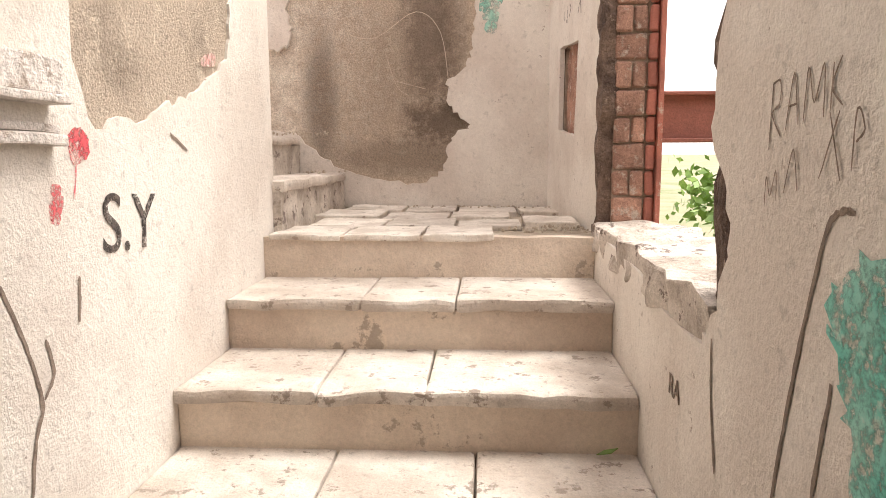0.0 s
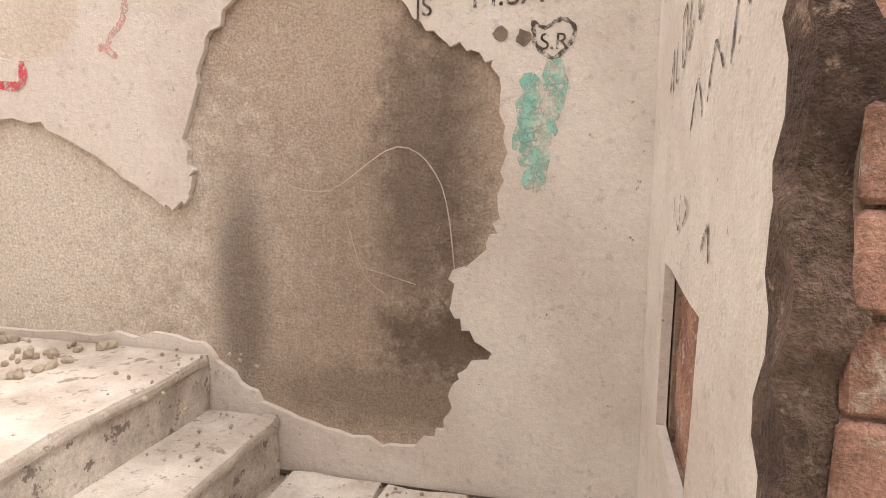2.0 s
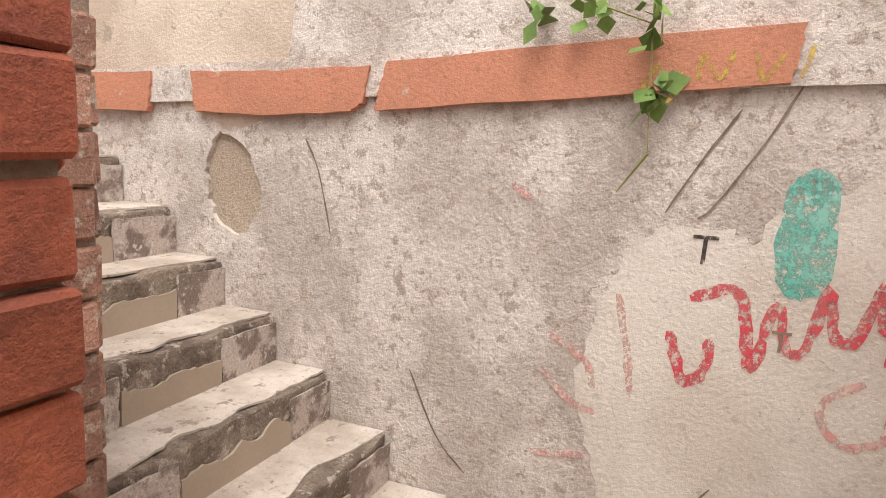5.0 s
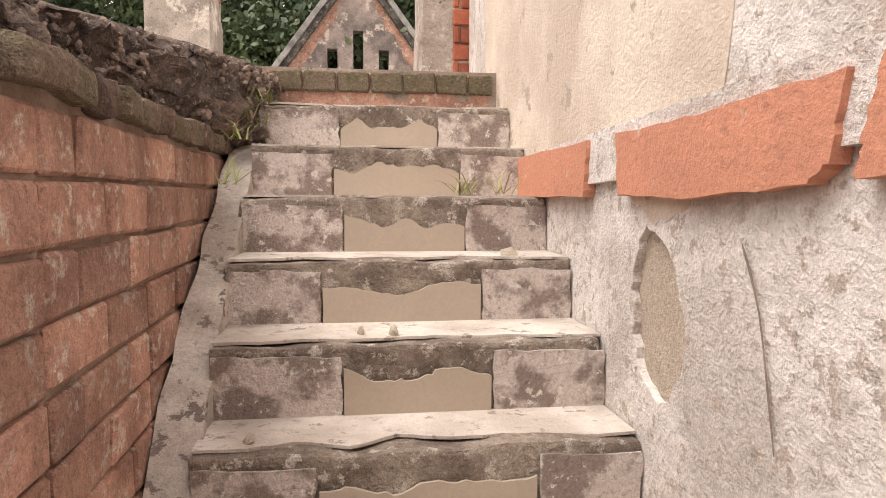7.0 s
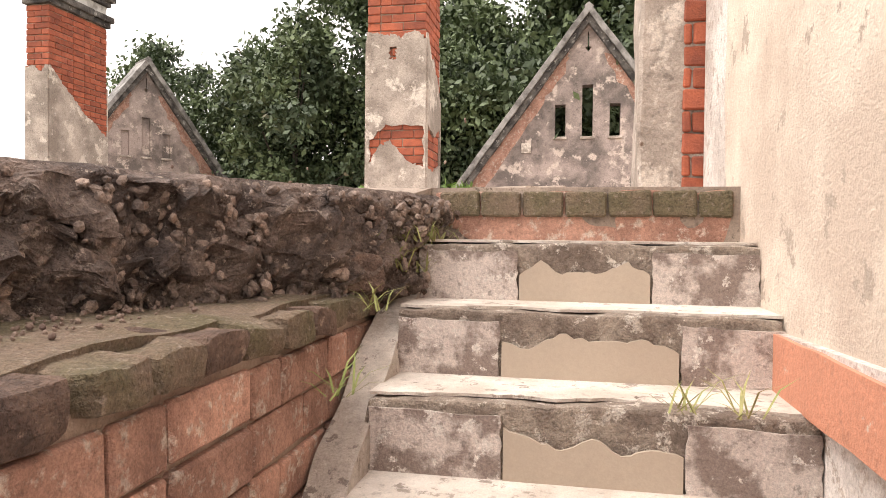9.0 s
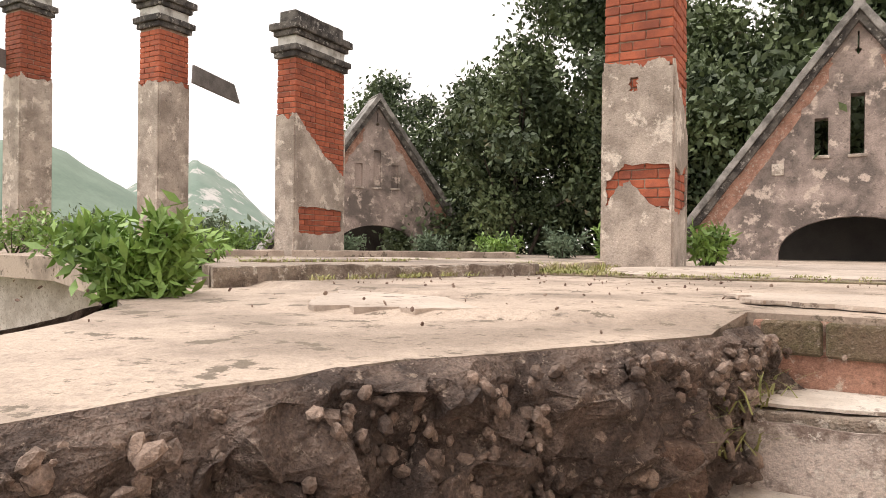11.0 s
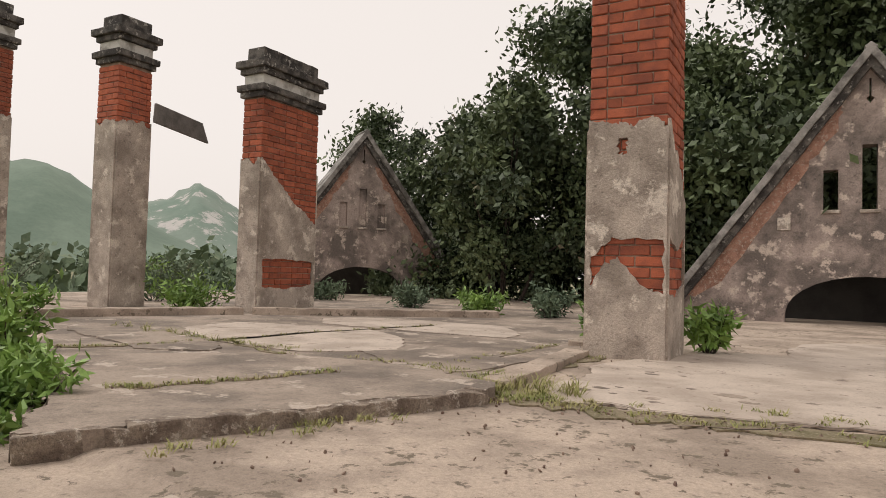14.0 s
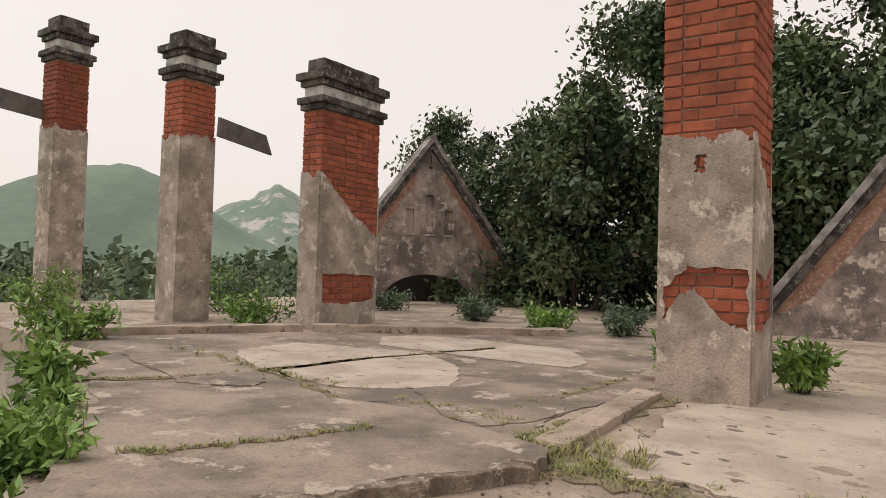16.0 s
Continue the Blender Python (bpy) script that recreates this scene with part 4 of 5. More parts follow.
def upper_step(i):
    y, z = Y2[i], Z2 + R2 * (i + 1)
    deep = y - Y2[i + 1]
    x0 = -1.447 if i > 1 else -0.9
    st = thing("stair_step", "crumbling cement step with a smooth patched riser", "step", "upper flight of steps")
    only = lambda c: c.y > y - 0.05 or c.z > z - 0.05
    part("body", rock(-2.358, x0, y - deep - 0.03, y, z - R2 - 0.05, z - 0.006, 0.05, 0.012, 10, 0.01, only, i * 1.7), STEP_ROUGH, st, "rough broken cement")
    rr = random.Random(i + 50)
    a, b = x0 - 0.27 + rr.uniform(-.03, .03), -2.358 + 0.25 + rr.uniform(-.03, .03)
    top = [(a + (b - a) * k / 6, z - 0.05 - rr.uniform(0, 0.045)) for k in range(7)]
    face = lambda u, v, d: (u, y + d, v)
    part("riser_panel", skin(rag(top, 0.005, 4, i, False) + [(b, z - R2), (a, z - R2)], [], face, 0.008, 0.005), PANEL, st, "smooth grey-brown cement panel")
    for u0, u1, lab in ((x0 - 0.004, a + 0.006, "s"), (b - 0.006, -2.355, "t")):
        part("riser_plaster", skin(rag([(u0, z - 0.025), (u1, z - 0.03), (u1, z - R2), (u0, z - R2)], 0.004, 7, i + 9), [], face, 0.007, 0.004), RISER, st, "stained whitewash")
    flat = lambda u, v, d: (u, v, z + d)
    front = [(x0 + (-2.356 - x0) * k / 9, y - 0.012 - rr.uniform(0, 0.06) * (0.3 if k in (0, 1, 8, 9) else 1)) for k in range(10)]
    part("tread_skin", skin(rag(front, 0.005, 4, i + 3, False) + [(-2.356, y - deep + 0.005), (x0, y - deep + 0.005)], [], flat, 0.007, -0.004), STEP_TOP, st, "pale worn tread")
    return st


for i in range(0, 10):
    upper_step(i)
top_step = thing("stair_step", "mossy brick edge at the head of the steps", "step", "upper flight of steps")
part("body", rock(-2.358, -1.44, 0.0, 0.129, 1.9, 2.16, 0.05, 0.012, 9, 0.008), BRICK_WORN, top_step)
bricks(top_step, (-1.46, 0.14), (-2.34, 0.14), 2.075, 2.165, (0, 1), MOSS, 0.085, 0.13, seed=90)


def stringer():
    """The sloped plaster kerb between the upper steps and the brick wall."""
    bm = bmesh.new()
    prof = [(2.12, 0.3), (2.12, 0.7), (1.1, 1.45), (0.55, 1.8), (0.15, 1.95), (0.15, 0.3)]
    a = [bm.verts.new((-1.455, y, z)) for y, z in prof]
    b = [bm.verts.new((-1.362, y, z)) for y, z in prof]
    bm.faces.new(a)
    bm.faces.new(b[::-1])
    for k in range(6):
        bm.faces.new((a[k], b[k], b[(k + 1) % 6], a[(k + 1) % 6]))
    bmesh.ops.recalc_face_normals(bm, faces=list(bm.faces))
    for ax in "yz":
        cut(bm, ax, 0.06)
    return crumble(bm, 0.012, 8)


struct("stair_kerb", stringer(), STEP, "sloping rough plaster kerb beside the upper steps", "kerb")
rs = random.Random(31)
tagged(part("rubble_heap", pebbles([(-2.28 + abs(rs.gauss(0, 0.16)), 3.68 - abs(rs.gauss(0, 0.22)), 0.345 + 0.06 * rs.random() ** 2) for _ in range(260)] + [(rs.uniform(-2.3, -1.0), rs.uniform(3.4, 3.7), 0.35) for _ in range(120)], 0.006, 0.028, 17), DUST), "heap of plaster rubble in the corner of the landing", "rubble", "", "stuff")
tagged(part("stone", pebbles([(-2.12, 3.25, 0.375)], 0.06, 0.062, 18), BRICK_WORN), "rounded reddish stone lying on the landing", "stone")
for j, (x, y, z) in enumerate(((-1.86, 1.27, 1.345), (-1.78, 1.25, 1.345), (-2.2, 1.03, 1.51), (-1.55, 1.5, 1.18))):
    tagged(part("plaster_chip", pebbles([(x, y, z)], 0.018, 0.03, j, 0.4), DUST), "loose chip of plaster on a tread", "chip", "chips on the steps")
green = part("fallen_leaf", skin([(0.0, 0.0), (0.02, 0.012), (0.05, 0.004), (0.03, -0.012)], [], lambda u, v, d: (0.5 + u, 1.83 + v, -0.43 + d + u * 0.3), 0.002, 0.0), LEAF_LIGHT)
tagged(green, "small green leaf lying on a step", "leaf")

for j, (x, y, z, turn) in enumerate(((-1.33, 0.28, 1.925, 10), (-1.36, 0.42, 1.925, -14), (-1.33, 0.56, 1.92, 24), (-1.37, 0.33, 2.02, 35), (-1.34, 0.47, 2.015, -8))):
    ob = part("broken_brick", rock(-0.055, 0.055, -0.07, 0.07, -0.05, 0.05, 0.04, 0.016, 12, 0.016, None, j), ARRIS)
    ob.matrix_world = pose(x, y, z, 0, 0, turn)
    tagged(ob, "broken brick lying under the fallen slab edge", "brick", "broken bricks at the slab edge")

# pillar where the tall wall ends at the head of the steps
pil = thing("pillar", "stained plaster pillar with a strip of brick at the stair head", "pillar", "", "", at=(0, 0, 0))
part("shaft", crumble(cut(box(-2.38, -2.12, -0.86, -0.52, 2.165, 4.4, 0.012), "z", 0.15), 0.012, 4), STACK, pil)
bricks(pil, (-2.37, -0.515), (-2.28, -0.515), 2.17, 4.3, (0, 1), BRICK, 0.085, 0.11, seed=91)


# ---- chimneys ----
def chimney(x0, x1, y0, y1, zb, brick_from, brick_to, top, seed, label, single, slope=0.0, patch=None, bare=None):
    c = thing("chimney", label, "chimney", "chimneys on the terrace", at=((x0 + x1) / 2, (y0 + y1) / 2, zb))
    ox, oy = c.location.x, c.location.y
    inv = Matrix.Translation((-ox, -oy, -zb))

    def put(name, bm, mat, lab=""):
        bm.transform(inv)
        return part(name, bm, mat, c, lab)
    put("core", box(x0 + 0.012, x1 - 0.012, y0 + 0.012, y1 - 0.012, zb, brick_to + 0.02), MORTAR)
    rnd = random.Random(seed)
    holder = put("brickwork", box(x0 + 0.02, x1 - 0.02, y0 + 0.02, y1 - 0.02, brick_from - 0.7, brick_to), MORTAR, "exposed red brickwork")
    lo = brick_from - abs(slope) - 0.25
    joined = bmesh.new()
    for a, b, out, near in (((x0, y1), (x1, y1), (0, 1), 1), ((x0, y1), (x0, y0), (-1, 0), 1), ((x1, y1), (x1, y0), (1, 0), 0), ((x0, y0), (x1, y0), (0, -1), 0)):
        if near and single:
            bricks(c, a, b, lo, brick_to, out, BRICK, 0.075, 0.21, seed=seed, proud=-0.004)
            if patch:
                bricks(c, a, b, patch[0], patch[1], out, BRICK, 0.075, 0.21, seed=seed + 2, proud=-0.004)
        else:
            bricks(c, a, b, lo, brick_to, out, BRICK, 0.075, 0.21, seed=seed, proud=-0.004, joined=joined)
    tagged(put("brick_rest", joined, BRICK, "red brick courses"), kind="stuff")
    # plaster coat on each face, with a ragged upper edge
    for a, b, out in (((x1, y1), (x0, y1), (0, 1)), ((x0, y1), (x0, y0), (-1, 0)), ((x1, y0), (x1, y1), (1, 0)), ((x0, y0), (x1, y0), (0, -1))):
        a, b, out = Vector((*a, 0)), Vector((*b, 0)), Vector((*out, 0))
        L, u = (b - a).length, (b - a).normalized()
        on = lambda s, z, d, a=a, u=u, out=out: tuple(a + u * s + out * d + Vector((0, 0, z)))
        z_a, z_b = brick_from, brick_from
        if out.x == -1:
            z_a, z_b = (brick_from, brick_from - slope)
        if out.y == 1 and slope > 0:
            z_a = brick_from + 0.02
        up = [(L * (1 - k / 7), z_b + (z_a - z_b) * (k / 7) + rnd.uniform(-0.05, 0.05)) for k in range(8)]
        hole = []
        for way, shape in bare or ():
            if way == (out.x, out.y):
                hole.append(rag([(f * L, z) for f, z in shape], 0.014, 6, seed))
        put("plaster_face", skin([(0.0, zb), (L, zb)] + rag(up, 0.014, 5, seed + int(out.x * 3 + out.y), False), hole, on, 0.022, -0.004), STACK, "weathered cement plaster")
    # moulded cap
    z, e = brick_to, 0.0
    for k, (h, o, mat) in enumerate(((0.07, 0.035, CAP), (0.08, 0.07, CAP), (0.13, 0.0, WHITEBAND), (0.07, 0.04, CAP), (0.09, 0.085, CAP), (0.17, -0.02, CAP))):
        s = (top - brick_to) / 0.61
        bm = rock(x0 - o, x1 + o, y0 - o, y1 + o, z, z + h * s, 0.12, 0.008, 7, 0.014, None, k)
        put("cap_moulding" if mat is CAP else "cap_band", bm, mat)
        z += h * s
    return c


chimney(-0.56, -0.02, -4.2, -3.62, 2.165, 3.78, 6.2, 6.8, 1, "tall brick chimney stack with plaster peeling from its base", True, 0.45, (2.5, 3.1),
        (((0, 1), [(0.05, 2.66), (0.18, 2.79), (0.4, 2.87), (0.75, 2.66), (0.97, 2.62), (0.97, 2.98), (0.33, 3.0), (0.05, 2.86)]),
         ((0, 1), [(0.38, 3.58), (0.5, 3.58), (0.5, 3.69), (0.38, 3.69)]), ((-1, 0), [(0.03, 2.62), (0.5, 2.6), (0.96, 2.7), (0.96, 3.05), (0.5, 2.92), (0.03, 3.0)])))
chimney(4.60, 4.93, -6.22, -5.15, 2.165, 4.05, 4.86, 5.5, 2, "wide brick chimney stack with a blackened moulded cap", True, 0.75, (2.45, 2.9), (((-1, 0), [(0.06, 2.5), (0.5, 2.47), (0.94, 2.53), (0.94, 2.82), (0.5, 2.85), (0.06, 2.84)]),))
chimney(6.5, 6.92, -5.0, -4.5, 2.165, 4.6, 5.36, 6.0, 3, "slim brick chimney stack with a blackened moulded cap", False)
chimney(9.6, 10.05, -4.85, -4.35, 2.165, 5.0, 6.05, 6.75, 4, "slim brick chimney stack beside another", False)
for nm, x, y, z, l, w, yaw in (("roof_board", 6.4, -5.45, 4.72, 1.1, 0.26, 100), ("roof_board", 10.0, -3.95, 5.32, 0.9, 0.3, 95)):
    bm = box(-l / 2, l / 2, -0.02, 0.02, -w / 2, w / 2, 0.004)
    for v in bm.verts:
        if v.co.x > l * 0.3 and nm == "roof_board" and x < 7:
            v.co.x -= 0.16 * (v.co.z > 0)
    ob = part(nm, bm, TIN)
    ob.matrix_world = pose(x, y, z, 0, 4, yaw + 180)
    tagged(ob, "grey broken roof board left on a chimney", "board", "boards on the chimneys")
for x, y, z, l in ((6.52, -4.55, 4.3, 0.42), (6.52, -4.92, 4.1, 0.85), (9.62, -4.4, 4.75, 0.4), (9.62, -4.7, 4.78, 0.36)):
    ob = part("batten", box(-0.02, 0.02, -0.025, 0.025, -l / 2, l / 2, 0.004), WOOD)
    ob.matrix_world = pose(x, y, z, 3, 2, 0)
    tagged(ob, "pale timber batten hanging on a chimney face", "batten", "battens on the chimneys")


# ---- gables ----
def gable(m, label, blind=False):
    g = thing("gable", label, "gable", "gables on the terrace")
    on = lambda u, v, d: (u, d, v)
    arch = [(1.02 * math.cos(a), 0.12 + 0.55 * math.sin(a)) for a in np.linspace(math.pi, 0, 15)]
    outer = [(-2.72, 0.0), (-1.02, 0.0)] + arch + [(1.02, 0.0), (2.72, 0.0), (0.0, 3.7)]
    wins = [[(c - 0.09, 1.58), (c + 0.09, 1.58), (c + 0.09, t), (c - 0.09, t)] for c, t in ((-0.46, 2.13), (0.0, 2.46), (0.46, 2.13))]
    diamond = [(0.0, 3.02), (0.05, 3.09), (0.012, 3.12), (0.012, 3.36), (-0.012, 3.36), (-0.012, 3.12), (-0.05, 3.09)]
    part("wall", skin(outer, wins + [diamond], on, -0.28, 0.0), GABLE, g)
    for w in wins:
        (a, b), (c, d) = w[0], w[2]
        part("window_sill", box(a - 0.03, c + 0.03, -0.02, 0.03, b - 0.05, b - 0.005, 0.006), STACK, g)
    for s in (-1, 1):
        for k, (w, t, d0, d1, mat) in enumerate(((0.1, 0.06, -0.5, 0.16, VERGE), (0.1, 0.06, -0.2, 0.1, CAP))):
            L = math.hypot(2.78, 3.78)
            bm = rock(0, L, d0, d1, -w, 0, 0.25, 0.012, 4, 0.01, None, k + s)
            ang = math.degrees(math.atan2(3.78, 2.78))
            bm.transform(pose(0, 0, 3.82 - 0.17 * k, 0, ang if s > 0 else 180 - ang, 0) if s > 0 else pose(0, 0, 3.82 - 0.17 * k, 0, 0, 0) @ Matrix.Scale(-1, 4, (1, 0, 0)) @ pose(0, 0, 0, 0, ang, 0))
            bmesh.ops.recalc_face_normals(bm, faces=list(bm.faces))
            part("verge", bm, mat, g)
        pts = [(s * 2.3, 0.35), (s * 1.7, 1.25), (s * 1.2, 1.95), (s * 0.7, 2.6), (s * 0.45, 2.95), (s * 0.3, 2.9), (s * 0.6, 2.4), (s * 0.95, 1.9), (s * 1.3, 1.35), (s * 1.9, 0.55)]
        part("bare_strip", skin(jag(pts, 0.05, 4, 5 + s), [], on, 0.006, 0.002), BRICK_WORN, g, "bare brick and flaking whitewash along the verge")
    if blind:
        for (a, b), _, (c, d), _ in wins:
            part("infill", box(a - 0.02, c + 0.02, -0.2, -0.06, b - 0.02, d + 0.02), GABLE, g, "walled-up slit")
    part("plaque", box(0.95, 1.12, 0.0, 0.025, 1.3, 1.48, 0.006), STACK, g)
    part("plaque", box(-1.14, -0.98, 0.0, 0.025, 1.28, 1.45, 0.006), STACK, g)
    # added panel: its black colour supplies the shade seen through the arch
    part("back_recess", box(-1.2, 1.2, -1.4, -1.34, 0.0, 1.0), ARCH_SHADE, g, "near-black panel standing in for the shade behind the arch")
    g.matrix_world = m
    return g


gable(pose(-2.02, -9.7, 2.165), "steep plastered gable with three slit windows and a low arch")
gable(pose(7.75, -11.65, 2.165, 0, 0, 55), "steep stained gable standing behind a chimney", True)

# ---- trees and plants ----
tree(5.0, -13.2, -1.3, 7.3, 2.5, 11, 42000, "dark feathery tree behind the terrace", low=0.3)
tree(3.0, -15.5, -1.3, 8.8, 3.6, 12, 80000, "tall dark feathery tree behind the terrace", low=0.28)
tree(-1.0, -17.0, -1.3, 12.5, 5.0, 13, 130000, "large dark spreading tree behind the gable", low=0.25, size=0.17)
tree(-5.2, -16.0, -1.3, 13.0, 5.2, 14, 130000, "large dark spreading tree behind the gable", low=0.25, size=0.17)
tree(9.6, -15.5, -1.3, 7.6, 2.4, 15, 26000, "dark round tree behind the far gable", low=0.35)
tree(-2.6, -18.5, -1.3, 14.0, 4.6, 29, 110000, "large dark spreading tree behind the chimney", low=0.3, size=0.17)
tree(1.2, -15.0, -1.3, 6.4, 3.2, 16, 45000, "low dark tree filling the gap behind the chimney", low=0.3)
tree(-10.0, -14.0, -1.3, 11.0, 4.0, 17, 20000, "dark tree at the side of the house", low=0.25, size=0.17)
tree(8.0, 10.5, -1.3, 2.6, 2.6, 18, 22000, "leafy tree outside the broken opening", mat=LEAF_LIGHT, low=0.2, size=0.12)
tree(4.8, 8.0, -1.3, 1.1, 1.8, 19, 12000, "leafy bush outside the broken opening", mat=LEAF_LIGHT, low=0.12, size=0.12)
tree(3.6, 6.0, -1.3, 0.0, 1.0, 20, 7000, "bright green bush outside the broken opening", mat=LEAF_LIGHT, low=0.15, size=0.1)
tree(10.5, 6.0, -1.3, 3.2, 2.4, 28, 12000, "leafy tree outside the broken opening", mat=LEAF_LIGHT, low=0.2, size=0.12)
shrub(0.38, 0.36, 2.07, 0.3, 0.32, 21, 3000, 0.065, "bright green leafy shrub at the terrace edge")
shrub(0.92, -0.1, 2.08, 0.22, 0.17, 31, 1500, 0.06, "bright green leafy shrub at the terrace edge")
shrub(1.75, -0.72, 2.09, 0.24, 0.17, 32, 1100, 0.06, "bright green leafy shrub at the terrace edge")
shrub(2.3, -1.02, 2.09, 0.22, 0.17, 33, 900, 0.06, "bright green leafy shrub at the terrace edge")
shrub(1.22, -0.4, 2.09, 0.26, 0.26, 22, 1700, 0.06, "bright green leafy shrub at the terrace edge")
shrub(2.9, -1.3, 2.1, 0.3, 0.3, 23, 600, 0.1, "leafy weed on the terrace rim")
shrub(5.2, -2.5, 2.1, 0.5, 0.42, 24, 900, 0.1, "leafy weed on the terrace rim")
shrub(-0.72, -4.5, 2.165, 0.2, 0.34, 25, 600, 0.1, "green weed growing beside the chimney foot")
shrub(0.18, -4.5, 2.165, 0.16, 0.36, 26, 450, 0.1, "green weed growing beside the chimney foot")
for j, (x, y, w, h) in enumerate(((1.7, -7.6, 0.45, 0.6), (2.7, -7.4, 0.5, 0.4), (4.2, -8.2, 0.5, 0.5), (5.6, -5.0, 0.6, 0.5), (6.6, -9.0, 0.5, 0.5), (5.9, -6.9, 0.5, 0.4), (7.8, -6.2, 0.8, 0.9), (9.4, -7.5, 0.9, 1.0), (0.6, -8.2, 0.4, 0.35), (8.6, -3.7, 0.7, 0.9), (11.0, -5.5, 1.0, 1.2))):
    shrub(x, y, 2.16, w, h * 0.72, 60 + j, 1100, 0.085, "low green weeds on the far side of the terrace", mat=LEAF_LIGHT if j % 2 else LEAF_FAR)
shrub(-2.28, 3.6, 0.35, 0.07, 0.34, 44, 120, 0.05, "thin green weed in the wall corner")
tagged(part("dry_leaves", leaves(90, [(-2.1, 3.1, 0.37, 0.12)], 0.07, 9, 0.2, 0.5), GRASS), "dry curled leaves on the landing", "leaves", "", "stuff")
tagged(part("stair_grass", tufts([(-1.40 + rs.gauss(0, .03), 0.3 + rs.gauss(0, .1), 2.0 + rs.uniform(-.1, .05)) for _ in range(16)] + [(-1.42, 0.72, 1.84), (-1.43, 1.0, 1.7), (-2.2, 0.9, 1.68), (-2.1, 0.88, 1.68)], 0.12, 5), GRASS), "dry grass growing from the stair wall", "grass", "", "stuff")
vine = thing("creeper", "green creeper hanging over the orange band", "creeper", "", "", at=(0, 0, 0))
bm = bmesh.new()
for a, b in (((-2.3, 2.95, 2.08), (-2.28, 2.97, 1.6)), ((-2.32, 2.6, 2.05), (-2.28, 2.95, 1.92)), ((-2.28, 2.97, 1.6), (-2.29, 2.9, 1.5))):
    limb(bm, a, b, 0.004, 0.002, 4)
part("stem", bm, GRASS, vine)
part("foliage", leaves(70, [(-2.28, 2.65, 1.96, 0.05), (-2.28, 2.8, 1.97, 0.05), (-2.27, 2.95, 1.95, 0.06), (-2.28, 2.98, 1.75, 0.03), (-2.3, 3.2, 2.15, 0.1), (-2.3, 3.5, 2.15, 0.1)], 0.06, 4, 0.6, 0.8), LEAF_LIGHT, vine)
beam = thing("steel_beam", "red-oxide painted steel beam outside the opening", "beam", at=(0, 0, 0))
part("web", box(1.02, 7.0, 3.86, 3.872, 0.33, 0.55), STEEL, beam)
part("flange", box(1.02, 7.0, 3.80, 3.93, 0.545, 0.565, 0.004), STEEL, beam)
part("flange", box(1.02, 7.0, 3.80, 3.93, 0.315, 0.335, 0.004), STEEL, beam)

# moulding on the lower wall
for z0, z1, o in ((0.275, 0.295, 0.03), (0.297, 0.312, 0.018), (0.345, 0.36, 0.045), (0.362, 0.42, 0.03)):
    part("moulding", rock(-0.503, -0.5 + o, 1.1, 1.46, z0, z1, 0.09, 0.004, 9, 0.004), PLASTER_OLD, newel, "chipped plaster moulding")
strokes("wall_crack", ([[(1.3, 0.06), (1.336, -0.022), (1.36, -0.09), (1.374, -0.159), (1.35, -0.21), (1.33, -0.3)], [(1.505, 0.04), (1.5, 0.0), (1.494, -0.043)], [(1.396, -0.05), (1.41, -0.11), (1.38, -0.15)], [(1.9, 0.31), (1.99, 0.27)]], WALLS["newel"], 0.009, 0.001), CRACK, "dark crack in the plaster of the lower wall")
mark("spray_drip", stroke([[(1.524, 0.26), (1.516, 0.22), (1.506, 0.18)]], WALLS["newel"], 0.004, 0.0012), RED, "thin red drip under a sprayed dot")
mark("spray_blot", skin(jag([(1.505, 0.25), (1.5, 0.295), (1.535, 0.31), (1.565, 0.29), (1.56, 0.255), (1.53, 0.245)], 0.003, 4, 5), [], WALLS["newel"], 0.0006, 0.001), RED, "red sprayed dot on the lower wall")
mark("spray_stroke", stroke([[(1.447, 0.14), (1.452, 0.177), (1.455, 0.21)]], WALLS["newel"], 0.035, 0.001), RED, "short red sprayed stroke on the lower wall")
mark("spray_stroke", stroke([[(2.1, 0.5), (2.2, 0.52)]], WALLS["newel"], 0.03, 0.001), PINK, "faded red stroke beside the broken plaster")

# ---- graffiti and cracks ----
N, Wt = WALLS["north"], WALLS["west"]
strokes("spray_writing", ([[(-2.24, 1.72), (-2.31, 1.4), (-2.22, 1.3), (-2.12, 1.4), (-2.2, 1.48), (-2.26, 1.35)], [(-2.24, 1.74), (-2.1, 1.5), (-2.04, 1.24)], [(-1.98, 1.56), (-1.92, 1.45), (-1.86, 1.3)], [(-1.98, 1.56), (-1.84, 1.5), (-1.78, 1.66)],
                              [(-1.6, 1.66), (-1.66, 1.52), (-1.66, 1.38)], [(-1.42, 1.68), (-1.46, 1.55), (-1.48, 1.44)]], N, 0.035, 0.0012), RED, "red sprayed letters on the pale plaster")
mark("spray_heart", stroke([[(-2.22, 1.08), (-2.14, 1.2), (-2.04, 1.22), (-1.9, 1.13), (-1.8, 1.24), (-1.66, 1.26), (-1.53, 1.17)], [(-1.56, 1.14), (-1.62, 1.06), (-1.58, 0.98), (-1.5, 0.92)], [(-1.46, 1.14), (-1.3, 1.13), (-1.28, 1.2)], [(-1.44, 1.12), (-1.4, 0.98)], [(-2.22, 0.86), (-2.19, 0.8), (-2.22, 0.72)]], N, 0.03, 0.0012), RED, "red sprayed curves on the pale plaster")
